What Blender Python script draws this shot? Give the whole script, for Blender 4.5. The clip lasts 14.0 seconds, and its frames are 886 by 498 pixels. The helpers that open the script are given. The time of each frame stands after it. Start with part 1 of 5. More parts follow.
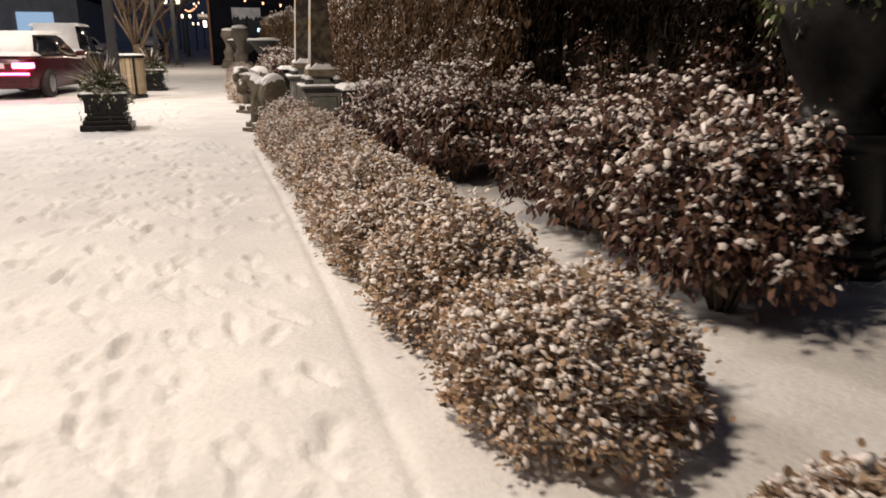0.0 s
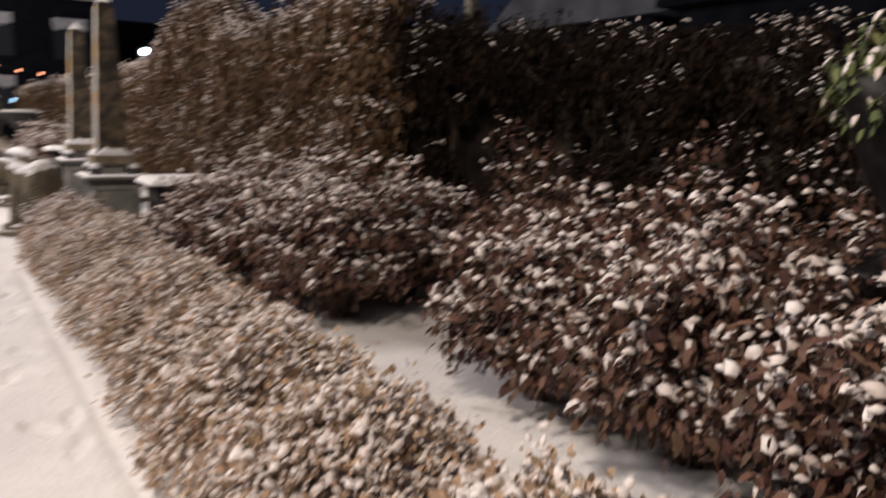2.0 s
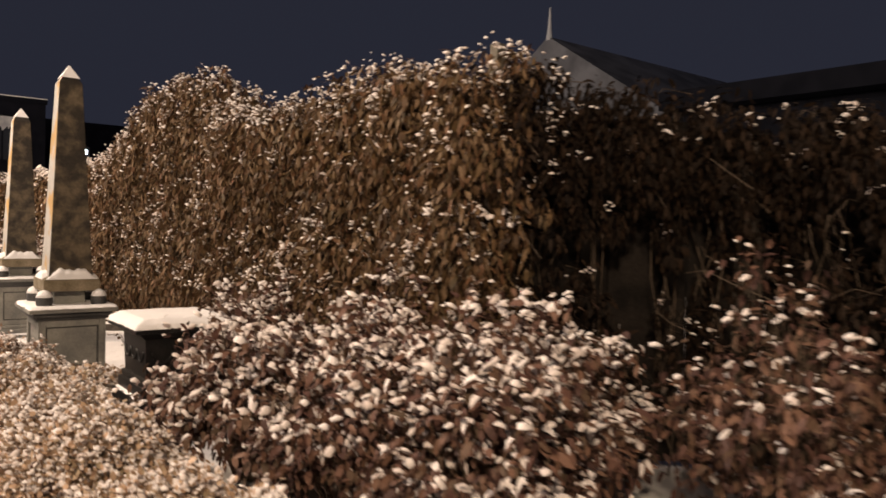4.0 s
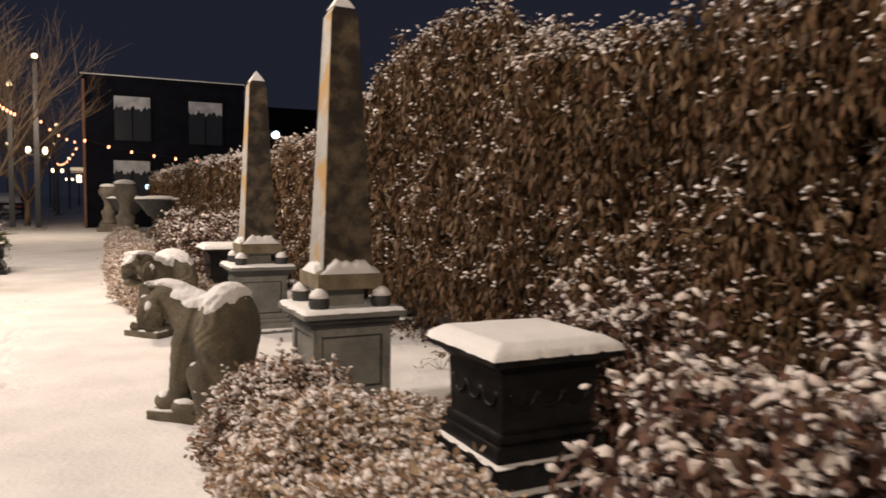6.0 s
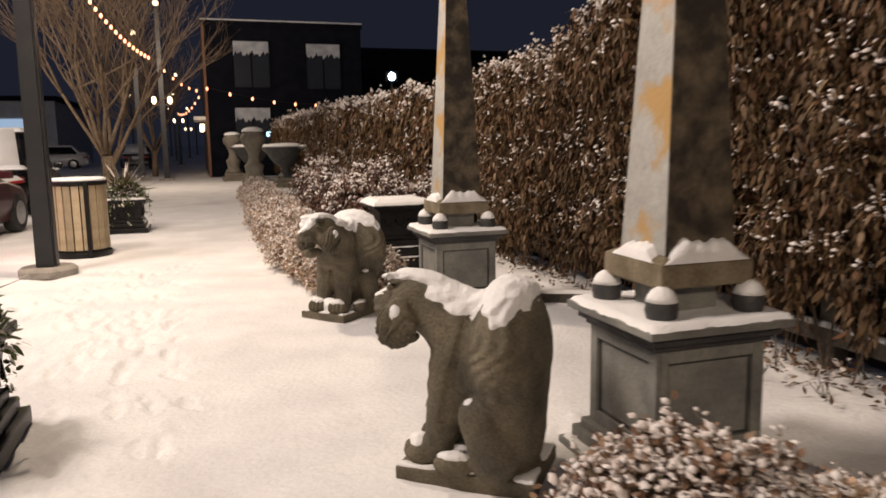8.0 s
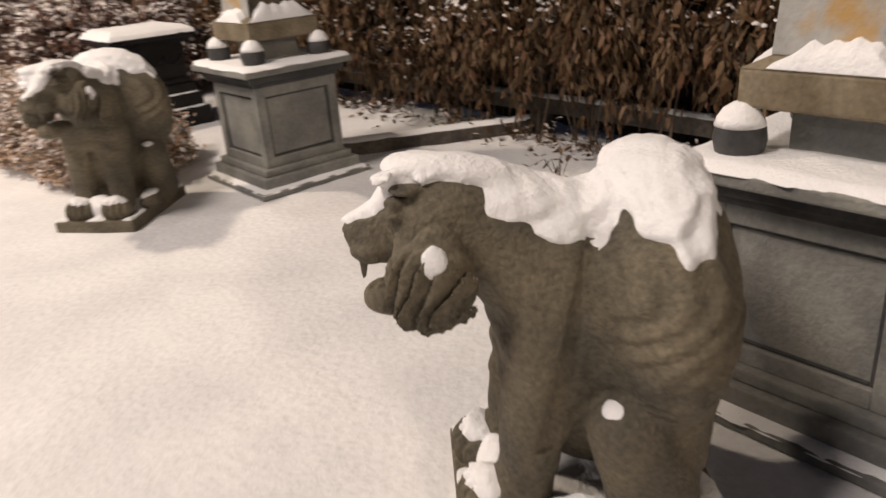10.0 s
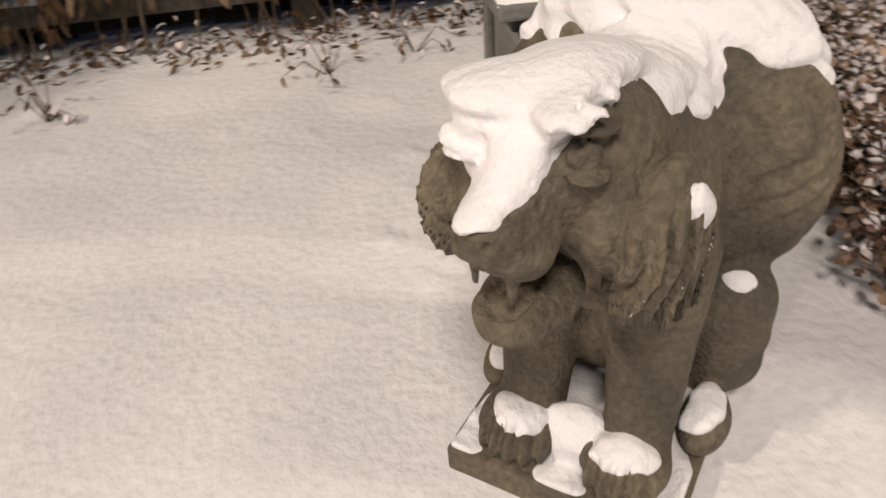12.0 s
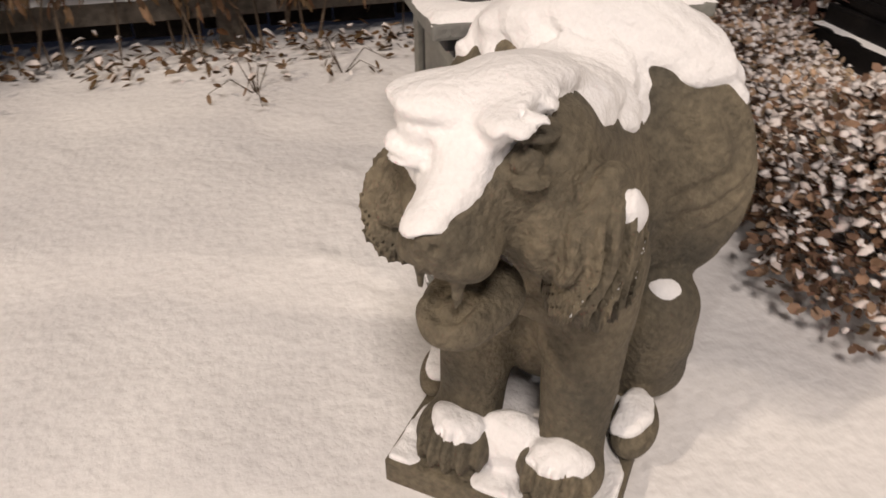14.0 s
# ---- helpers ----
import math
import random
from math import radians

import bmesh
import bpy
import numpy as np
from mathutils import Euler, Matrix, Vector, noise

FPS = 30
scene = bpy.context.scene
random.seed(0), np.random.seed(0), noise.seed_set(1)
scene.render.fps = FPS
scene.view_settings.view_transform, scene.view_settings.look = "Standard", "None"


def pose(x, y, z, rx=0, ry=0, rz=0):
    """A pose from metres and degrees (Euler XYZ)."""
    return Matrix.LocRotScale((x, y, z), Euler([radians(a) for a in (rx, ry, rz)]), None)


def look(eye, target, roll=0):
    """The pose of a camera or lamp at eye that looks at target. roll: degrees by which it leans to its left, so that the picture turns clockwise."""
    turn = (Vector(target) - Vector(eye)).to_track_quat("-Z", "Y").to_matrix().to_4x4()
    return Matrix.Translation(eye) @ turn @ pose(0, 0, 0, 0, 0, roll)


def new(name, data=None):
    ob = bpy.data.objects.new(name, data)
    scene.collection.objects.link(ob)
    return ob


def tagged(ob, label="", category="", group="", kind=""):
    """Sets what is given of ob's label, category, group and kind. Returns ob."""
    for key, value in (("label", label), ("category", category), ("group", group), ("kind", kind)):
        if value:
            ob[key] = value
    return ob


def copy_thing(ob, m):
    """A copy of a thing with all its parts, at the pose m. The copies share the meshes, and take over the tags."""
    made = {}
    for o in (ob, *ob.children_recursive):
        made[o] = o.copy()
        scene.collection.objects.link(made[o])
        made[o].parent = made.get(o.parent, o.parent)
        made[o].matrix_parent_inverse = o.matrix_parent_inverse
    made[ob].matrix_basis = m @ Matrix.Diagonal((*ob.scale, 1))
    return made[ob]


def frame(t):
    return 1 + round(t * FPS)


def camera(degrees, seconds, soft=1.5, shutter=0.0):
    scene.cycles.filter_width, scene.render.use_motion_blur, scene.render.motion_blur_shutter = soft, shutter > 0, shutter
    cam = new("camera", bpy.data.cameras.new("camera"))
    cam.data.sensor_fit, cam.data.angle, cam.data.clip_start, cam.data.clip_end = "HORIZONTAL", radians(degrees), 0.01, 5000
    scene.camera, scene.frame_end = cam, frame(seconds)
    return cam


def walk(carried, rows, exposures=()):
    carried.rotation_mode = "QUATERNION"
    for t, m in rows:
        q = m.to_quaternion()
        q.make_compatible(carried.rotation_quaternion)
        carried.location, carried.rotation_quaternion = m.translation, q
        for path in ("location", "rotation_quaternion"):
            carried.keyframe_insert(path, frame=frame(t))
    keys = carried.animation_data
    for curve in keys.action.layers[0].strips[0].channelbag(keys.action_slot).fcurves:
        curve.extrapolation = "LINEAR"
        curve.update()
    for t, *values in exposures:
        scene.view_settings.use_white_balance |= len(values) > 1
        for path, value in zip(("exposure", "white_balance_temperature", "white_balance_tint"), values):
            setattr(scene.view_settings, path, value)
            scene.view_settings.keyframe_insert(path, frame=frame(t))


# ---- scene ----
cam = camera(61.6, 14.0, 1.6, 0.5)
PATH = [
    (0, (0.934, -1.043, 1.324), (1.498, 0.798, 0.784), 0.1),
    (0.5, (0.928, -0.492, 1.309), (1.512, 1.332, 0.731), 0.1),
    (1, (0.946, 0.044, 1.317), (1.57, 1.856, 0.745), -0.1),
    (1.5, (0.941, 0.57, 1.342), (1.771, 2.325, 0.862), 0.8),
    (2, (0.971, 1.092, 1.388), (2.061, 2.734, 1.048), 1.4),
    (2.2, (0.971, 1.288, 1.379), (2.201, 2.842, 1.113), 1.6),
    (4.3, (1.123, 3.844, 1.449), (2.347, 5.425, 1.401), 2.0),
    (4.5, (1.078, 4.09, 1.422), (2.257, 5.704, 1.368), 2.5),
    (5, (1.065, 4.661, 1.406), (2.092, 6.373, 1.285), 1.4),
    (5.5, (1.032, 5.213, 1.384), (1.979, 6.969, 1.249), 1.2),
    (6, (1.01, 5.736, 1.382), (1.881, 7.531, 1.251), 0.6),
    (6.5, (0.955, 6.222, 1.398), (1.741, 8.057, 1.263), 0.2),
    (7, (0.85, 6.73, 1.404), (1.557, 8.594, 1.249), -0.0),
    (7.5, (0.764, 7.24, 1.401), (1.385, 9.13, 1.2), -0.4),
    (8, (0.632, 7.743, 1.4), (1.244, 9.625, 1.114), -0.9),
    (8.5, (0.581, 8.256, 1.4), (1.232, 10.103, 0.997), -1.9),
    (9, (0.546, 8.746, 1.368), (1.346, 10.482, 0.779), -2.8),
    (9.2, (0.557, 8.931, 1.329), (1.416, 10.621, 0.691), -3.0),
    (11.3, (0.652, 10.683, 1.199), (2.283, 11.17, 0.149), -6.7),
    (11.5, (0.696, 10.789, 1.18), (2.338, 11.067, 0.072), -6.3),
    (12, (0.694, 11.031, 1.194), (2.298, 10.856, 0.013), -4.6),
    (12.5, (0.632, 11.162, 1.2), (2.206, 10.73, 0.044), -3.4),
    (13, (0.633, 11.177, 1.195), (2.185, 10.636, 0.055), -2.5),
    (13.5, (0.649, 11.169, 1.189), (2.201, 10.623, 0.052), -1.0),
    (14, (0.67, 11.065, 1.185), (2.271, 10.675, 0.052), -0.5),
]
walk(cam, [(t, look(eye, target, roll)) for t, eye, target, roll in PATH],
     exposures=[(0, 1.68, 6300, 8), (2.2, 1.75, 6000, 12), (4.3, 2.3, 7500, 14), (5.0, 2.15, 7200, 13), (6.0, 1.75, 6800, 11), (7.5, 1.68, 6700, 11), (9.2, 1.58, 6450, 10), (11.3, 1.62, 6350, 10), (14, 1.62, 6350, 10)])

# ---- world and lamps: winter night under street lamps and an added fill ----
world = bpy.data.worlds.new("night_sky")
scene.world = world
world.use_nodes = True
wn = world.node_tree.nodes
wn["Background"].inputs[0].default_value = (0.30, 0.36, 0.62, 1)
wn["Background"].inputs[1].default_value = 0.012


def lamp(name, place, watts, colour, size=0.15):
    data = bpy.data.lights.new(name, "POINT")
    data.energy, data.color, data.shadow_soft_size = watts, colour, size
    ob = new(name, data)
    ob.location = place
    return tagged(ob, "warm point light of street lamps and one added fill", "lamp", kind="structure")


WARM = (1.0, 0.80, 0.61)
COOL = (1.0, 0.85, 0.74)
lamp("lamp_or_fill", (-0.58, 16.7, 5.75), 330, WARM, 0.2)
lamp("lamp_or_fill", (-0.9, 1.4, 5.4), 375, WARM, 0.45)
lamp("lamp_or_fill", (-0.66, 34.0, 5.2), 260, WARM, 0.2)
# Added soft overhead fill; no street lamp stands at this spot.
lamp("lamp_or_fill", (-4.4, 12.2, 9.0), 960, COOL, 1.2)
lamp("lamp_or_fill", (-9.5, 20.6, 7.4), 420, (1.0, 0.90, 0.82), 0.12)


# ---- materials ----
def material(name, colour, rough=0.7, metal=0.0, second=None, scale=6.0, grain=0.0, grain_scale=60.0, random_tint=0.0,
             island=False, bump=0.0, bump_scale=40.0, spread=(0.35, 0.65), spec=0.5):
    m = bpy.data.materials.new(name)
    m.use_nodes = True
    nt = m.node_tree
    n, l = nt.nodes, nt.links
    b = n["Principled BSDF"]
    b.inputs["Roughness"].default_value, b.inputs["Metallic"].default_value = rough, metal
    b.inputs["Specular IOR Level"].default_value = spec
    coord = n.new("ShaderNodeTexCoord")
    noise1 = n.new("ShaderNodeTexNoise")
    noise1.inputs["Scale"].default_value, noise1.inputs["Detail"].default_value = scale, 6
    l.new(coord.outputs["Object"], noise1.inputs["Vector"])
    ramp = n.new("ShaderNodeValToRGB")
    ramp.color_ramp.elements[0].position, ramp.color_ramp.elements[1].position = spread
    ramp.color_ramp.elements[0].color = (*colour, 1)
    ramp.color_ramp.elements[1].color = (*(second or [c * 1.12 for c in colour]), 1)
    l.new(noise1.outputs["Fac"], ramp.inputs["Fac"])
    out = ramp.outputs["Color"]
    if grain:
        noise2 = n.new("ShaderNodeTexNoise")
        noise2.inputs["Scale"].default_value, noise2.inputs["Detail"].default_value = grain_scale, 4
        l.new(coord.outputs["Object"], noise2.inputs["Vector"])
        mr = n.new("ShaderNodeMapRange")
        mr.inputs["From Min"].default_value, mr.inputs["From Max"].default_value = 0.3, 0.7
        mr.inputs["To Min"].default_value, mr.inputs["To Max"].default_value = 1 - grain, 1 + grain
        l.new(noise2.outputs["Fac"], mr.inputs["Value"])
        mul = n.new("ShaderNodeVectorMath")
        mul.operation = "SCALE"
        l.new(out, mul.inputs[0])
        l.new(mr.outputs["Result"], mul.inputs["Scale"])
        out = mul.outputs["Vector"]
    if random_tint:
        src = n.new("ShaderNodeNewGeometry").outputs["Random Per Island"] if island else n.new("ShaderNodeObjectInfo").outputs["Random"]
        mr = n.new("ShaderNodeMapRange")
        mr.inputs["To Min"].default_value, mr.inputs["To Max"].default_value = 1 - random_tint, 1 + random_tint
        l.new(src, mr.inputs["Value"])
        mul = n.new("ShaderNodeVectorMath")
        mul.operation = "SCALE"
        l.new(out, mul.inputs[0])
        l.new(mr.outputs["Result"], mul.inputs["Scale"])
        out = mul.outputs["Vector"]
    l.new(out, b.inputs["Base Color"])
    if bump:
        noise3 = n.new("ShaderNodeTexNoise")
        noise3.inputs["Scale"].default_value, noise3.inputs["Detail"].default_value = bump_scale, 5
        l.new(coord.outputs["Object"], noise3.inputs["Vector"])
        bp = n.new("ShaderNodeBump")
        bp.inputs["Strength"].default_value, bp.inputs["Distance"].default_value = bump, 0.02
        l.new(noise3.outputs["Fac"], bp.inputs["Height"])
        l.new(bp.outputs["Normal"], b.inputs["Normal"])
    return m


def leaf_material(name, colours, tint=0.3, rough=0.6, spec=0.25):
    """Leaf colour picked leaf by leaf from a few colours."""
    m = bpy.data.materials.new(name)
    m.use_nodes = True
    n, l = m.node_tree.nodes, m.node_tree.links
    b = n["Principled BSDF"]
    b.inputs["Roughness"].default_value, b.inputs["Specular IOR Level"].default_value = rough, spec
    g = n.new("ShaderNodeNewGeometry")
    ramp = n.new("ShaderNodeValToRGB")
    ramp.color_ramp.interpolation = "LINEAR"
    while len(ramp.color_ramp.elements) < len(colours):
        ramp.color_ramp.elements.new(0.5)
    for i, c in enumerate(colours):
        ramp.color_ramp.elements[i].position = i / (len(colours) - 1)
        ramp.color_ramp.elements[i].color = (*c, 1)
    l.new(g.outputs["Random Per Island"], ramp.inputs["Fac"])
    coord = n.new("ShaderNodeTexCoord")
    nz = n.new("ShaderNodeTexNoise")
    nz.inputs["Scale"].default_value, nz.inputs["Detail"].default_value = 45, 3
    l.new(coord.outputs["Object"], nz.inputs["Vector"])
    mr = n.new("ShaderNodeMapRange")
    mr.inputs["To Min"].default_value, mr.inputs["To Max"].default_value = 1 - tint, 1 + tint
    l.new(nz.outputs["Fac"], mr.inputs["Value"])
    mul = n.new("ShaderNodeVectorMath")
    mul.operation = "SCALE"
    l.new(ramp.outputs["Color"], mul.inputs[0])
    l.new(mr.outputs["Result"], mul.inputs["Scale"])
    l.new(mul.outputs["Vector"], b.inputs["Base Color"])
    return m


def glow(name, colour, strength):
    m = bpy.data.materials.new(name)
    m.use_nodes = True
    b = m.node_tree.nodes["Principled BSDF"]
    b.inputs["Base Color"].default_value = (*colour, 1)
    b.inputs["Emission Color"].default_value = (*colour, 1)
    b.inputs["Emission Strength"].default_value = strength
    return m


SNOW = material("snow", (0.80, 0.80, 0.82), 0.75, second=(0.88, 0.88, 0.89), scale=3, grain=0.03, grain_scale=160, bump=0.35, bump_scale=75, spec=0.25)
SNOW_GROUND = material("trodden_snow", (0.74, 0.735, 0.75), 0.8, second=(0.86, 0.855, 0.86), scale=1.6, grain=0.05, grain_scale=40, bump=0.38, bump_scale=30, spec=0.2)
SNOW_LEAF = leaf_material("leaf_snow", [(0.60, 0.53, 0.50), (0.74, 0.69, 0.67), (0.84, 0.81, 0.81)], 0.12, 0.8)
STONE = material("lion_stone", (0.060, 0.054, 0.041), 0.82, second=(0.185, 0.155, 0.104), spread=(0.28, 0.74), scale=5, grain=0.28, grain_scale=75, bump=0.5, bump_scale=95)
GREYSTONE = material("grey_stone", (0.15, 0.152, 0.148), 0.75, second=(0.26, 0.26, 0.235), scale=4, grain=0.12, grain_scale=50, bump=0.25, bump_scale=90)
BLACK = material("black_iron", (0.006, 0.006, 0.007), 0.38, second=(0.014, 0.013, 0.013), scale=9, grain=0.3, grain_scale=60, bump=0.12, bump_scale=80, spec=0.22)
POLE = material("black_pole_paint", (0.010, 0.011, 0.014), 0.42, second=(0.018, 0.018, 0.021), scale=5, grain=0.2)
CONCRETE = material("concrete", (0.26, 0.24, 0.21), 0.85, second=(0.36, 0.33, 0.29), scale=6, grain=0.15, bump=0.3)
URNSTONE = material("urn_stone", (0.13, 0.115, 0.09), 0.8, second=(0.20, 0.18, 0.15), scale=5, grain=0.15, bump=0.3)
TIMBER = material("weathered_timber", (0.055, 0.045, 0.036), 0.8, second=(0.10, 0.085, 0.07), scale=8, grain=0.3, grain_scale=40, bump=0.3)
# Near-black backing whose colour stands in for unlit gaps in the fence.
GAP_BACKING = material("dark_gap_backing", (0.008, 0.007, 0.0065), 0.8, second=(0.018, 0.015, 0.013), scale=6, grain=0.3, random_tint=0.35, spec=0.08)
SLATWOOD = material("slat_wood", (0.34, 0.26, 0.16), 0.6, second=(0.46, 0.37, 0.25), scale=7, grain=0.12, random_tint=0.18)
TWIG = material("twig_bark", (0.06, 0.042, 0.028), 0.8, second=(0.11, 0.08, 0.055), scale=20, grain=0.2)
BARK = material("tree_bark", (0.13, 0.09, 0.058), 0.85, second=(0.24, 0.17, 0.11), scale=14, grain=0.25, bump=0.5)
LEAF_LOW = leaf_material("low_hedge_leaf", [(0.17, 0.125, 0.085), (0.38, 0.26, 0.175), (0.52, 0.36, 0.25), (0.30, 0.24, 0.16), (0.58, 0.42, 0.31)])
LEAF_SHRUB = leaf_material("shrub_leaf", [(0.050, 0.027, 0.024), (0.105, 0.054, 0.044), (0.17, 0.095, 0.066), (0.075, 0.052, 0.035)])
LEAF_VINE = leaf_material("vine_leaf", [(0.026, 0.014, 0.007), (0.074, 0.042, 0.020), (0.15, 0.094, 0.048), (0.06, 0.042, 0.020), (0.12, 0.058, 0.030), (0.23, 0.16, 0.10)])
LEAF_MID = leaf_material("reddish_bush_leaf", [(0.08, 0.05, 0.035), (0.20, 0.12, 0.08), (0.34, 0.22, 0.15), (0.14, 0.11, 0.07)])
# Vine leaf for the unlit stretch of fence, its shade put into the colour.
LEAF_UNLIT = leaf_material("unlit_vine_leaf", [(0.008, 0.006, 0.005), (0.016, 0.011, 0.008), (0.028, 0.017, 0.011)], 0.3, 0.7, 0.06)
LEAF_GREEN = leaf_material("evergreen_leaf", [(0.04, 0.06, 0.025), (0.10, 0.13, 0.05), (0.16, 0.17, 0.07)])
LEAF_BLADE = leaf_material("spiky_leaf", [(0.05, 0.03, 0.025), (0.12, 0.10, 0.06), (0.20, 0.17, 0.11)])


# ---- mesh helpers ----
def part(name, bm, mat, parent=None, label="", smooth=False):
    me = bpy.data.meshes.new(name)
    bm.to_mesh(me)
    bm.free()
    if smooth:
        me.polygons.foreach_set("use_smooth", [True] * len(me.polygons))
    me.materials.append(mat)
    ob = new(name, me)
    ob.parent = parent
    return tagged(ob, label)


def mesh_from(name, verts, faces, mats, index=None, parent=None, smooth=False):
    """An object from arrays of points and equal-sided faces."""
    verts, faces = np.asarray(verts, np.float32), np.asarray(faces, np.int32)
    me = bpy.data.meshes.new(name)
    k = faces.shape[1]
    me.vertices.add(len(verts))
    me.vertices.foreach_set("co", verts.ravel())
    me.loops.add(faces.size)
    me.loops.foreach_set("vertex_index", faces.ravel())
    me.polygons.add(len(faces))
    me.polygons.foreach_set("loop_start", np.arange(0, faces.size, k, dtype=np.int32))
    if index is not None:
        me.polygons.foreach_set("material_index", np.asarray(index, np.int32))
    me.polygons.foreach_set("use_smooth", np.full(len(faces), smooth))
    for m in mats:
        me.materials.append(m)
    me.update()
    me.validate()
    ob = new(name, me)
    ob.parent = parent
    return ob


def thing(name, label, category, place=(0, 0, 0), turn=0.0, group="", kind=""):
    ob = new(name)
    ob.matrix_basis = pose(*place, 0, 0, turn)
    return tagged(ob, label, category, group, kind)


def box(bm, x0, x1, y0, y1, z0, z1, bevel=0.0):
    r = bmesh.ops.create_cube(bm, size=1, matrix=Matrix.Translation(((x0 + x1) / 2, (y0 + y1) / 2, (z0 + z1) / 2)) @ Matrix.Diagonal((x1 - x0, y1 - y0, z1 - z0, 1)))
    if bevel:
        edges = list({e for v in r["verts"] for e in v.link_edges})
        bmesh.ops.bevel(bm, geom=edges, offset=bevel, segments=2, affect="EDGES", profile=0.6)
    return bm


def boxes(*rows, bevel=0.0):
    bm = bmesh.new()
    for r in rows:
        box(bm, *r, bevel=bevel)
    return bm


def taper(bm, h0, h1, z0, z1, h0y=None, h1y=None, cx=0.0, cy=0.0):
    """A four-sided block whose half widths go from h0 to h1."""
    h0y, h1y = h0y or h0, h1y or h1
    lo = [bm.verts.new((cx + sx * h0, cy + sy * h0y, z0)) for sx, sy in ((-1, -1), (1, -1), (1, 1), (-1, 1))]
    hi = [bm.verts.new((cx + sx * h1, cy + sy * h1y, z1)) for sx, sy in ((-1, -1), (1, -1), (1, 1), (-1, 1))]
    bm.faces.new(lo[::-1])
    bm.faces.new(hi)
    for i in range(4):
        bm.faces.new((lo[i], lo[(i + 1) % 4], hi[(i + 1) % 4], hi[i]))
    return bm


def lathe(profile, steps=24, bm=None, cx=0.0, cy=0.0):
    """A turned body from (radius, height) rows."""
    bm = bm or bmesh.new()
    rings = []
    for r, z in profile:
        rings.append([bm.verts.new((cx + r * math.cos(a), cy + r * math.sin(a), z)) for a in [2 * math.pi * i / steps for i in range(steps)]])
    for a, b in zip(rings, rings[1:]):
        for i in range(steps):
            bm.faces.new((a[i], a[(i + 1) % steps], b[(i + 1) % steps], b[i]))
    bm.faces.new(rings[0][::-1])
    bm.faces.new(rings[-1])
    return bm


def tube(bm, points, r0, r1, sides=5):
    rings = []
    n = len(points)
    for i, p in enumerate(points):
        p = Vector(p)
        d = (Vector(points[min(i + 1, n - 1)]) - Vector(points[max(i - 1, 0)])).normalized()
        q = d.to_track_quat("Z", "Y")
        r = r0 + (r1 - r0) * i / (n - 1)
        rings.append([bm.verts.new(p + q @ Vector((r * math.cos(2 * math.pi * k / sides), r * math.sin(2 * math.pi * k / sides), 0))) for k in range(sides)])
    for a, b in zip(rings, rings[1:]):
        for k in range(sides):
            bm.faces.new((a[k], a[(k + 1) % sides], b[(k + 1) % sides], b[k]))
    bm.faces.new(rings[0][::-1])
    bm.faces.new(rings[-1])


def field(x, y, seed=0.0, octaves=3):
    """Cheap smooth noise on arrays, about -1 to 1."""
    out, amp, f = 0.0, 1.0, 1.0
    for i in range(octaves):
        a, b = 1.7 + seed * 0.31 + i * 2.1, 0.9 + seed * 0.77 + i * 1.3
        out = out + amp * np.sin(f * (x * 1.0 + 0.45 * y) + a + 1.3 * np.sin(f * 0.7 * y + b)) * np.cos(f * (0.83 * y - 0.37 * x) + b + 1.1 * np.sin(f * 0.6 * x + a))
        amp, f = amp * 0.55, f * 2.07
    return out / 1.5


def snow_slab(name, x0, x1, y0, y1, z, thick, parent=None, edge=0.03, step=0.03, seed=0.0, roof=0.0, rough=0.16):
    """A lying sheet of snow with a rounded, uneven rim."""
    nx, ny = max(4, int((x1 - x0) / step)), max(4, int((y1 - y0) / step))
    X, Y = np.meshgrid(np.linspace(x0, x1, nx + 1), np.linspace(y0, y1, ny + 1), indexing="ij")
    d = np.minimum(np.minimum(X - x0, x1 - X), np.minimum(Y - y0, y1 - Y))
    k = np.clip(d / edge, 0, 1)
    Z = z + thick * np.sqrt(1 - (1 - k) ** 2) * (1 + rough * field(X * 14, Y * 14, seed)) + roof * np.clip(d / 0.075, 0, 1)
    wob = 0.012 * field(X * 30, Y * 30, seed + 3) * (k < 0.5)
    top = np.stack([X + wob, Y + wob, Z], -1).reshape(-1, 3)
    idx = np.arange((nx + 1) * (ny + 1)).reshape(nx + 1, ny + 1)
    f = np.stack([idx[:-1, :-1], idx[1:, :-1], idx[1:, 1:], idx[:-1, 1:]], -1).reshape(-1, 4)
    return mesh_from(name, top, f, [SNOW], None, parent, True)


def leaf_arrays(pos, ahead, up, length, width, curl=0.25):
    """Leaves of five points and four triangles each, growing along ahead."""
    ahead = ahead / np.linalg.norm(ahead, axis=1, keepdims=True)
    side = np.cross(ahead, up)
    side /= np.linalg.norm(side, axis=1, keepdims=True) + 1e-9
    nor = np.cross(side, ahead)
    L, W = length[:, None], width[:, None]
    a, c = pos + ahead * L * 0.28, pos + ahead * L * 0.70 - nor * L * curl * 0.35
    v = np.stack([pos, a + side * W * 0.46, a - side * W * 0.46, c + side * W * 0.42 - nor * L * 0.05, c - side * W * 0.42 - nor * L * 0.05, pos + ahead * L - nor * L * curl], 1)
    return v


LEAF_FACES = np.array([[0, 2, 1], [1, 2, 4], [1, 4, 3], [3, 4, 5]])


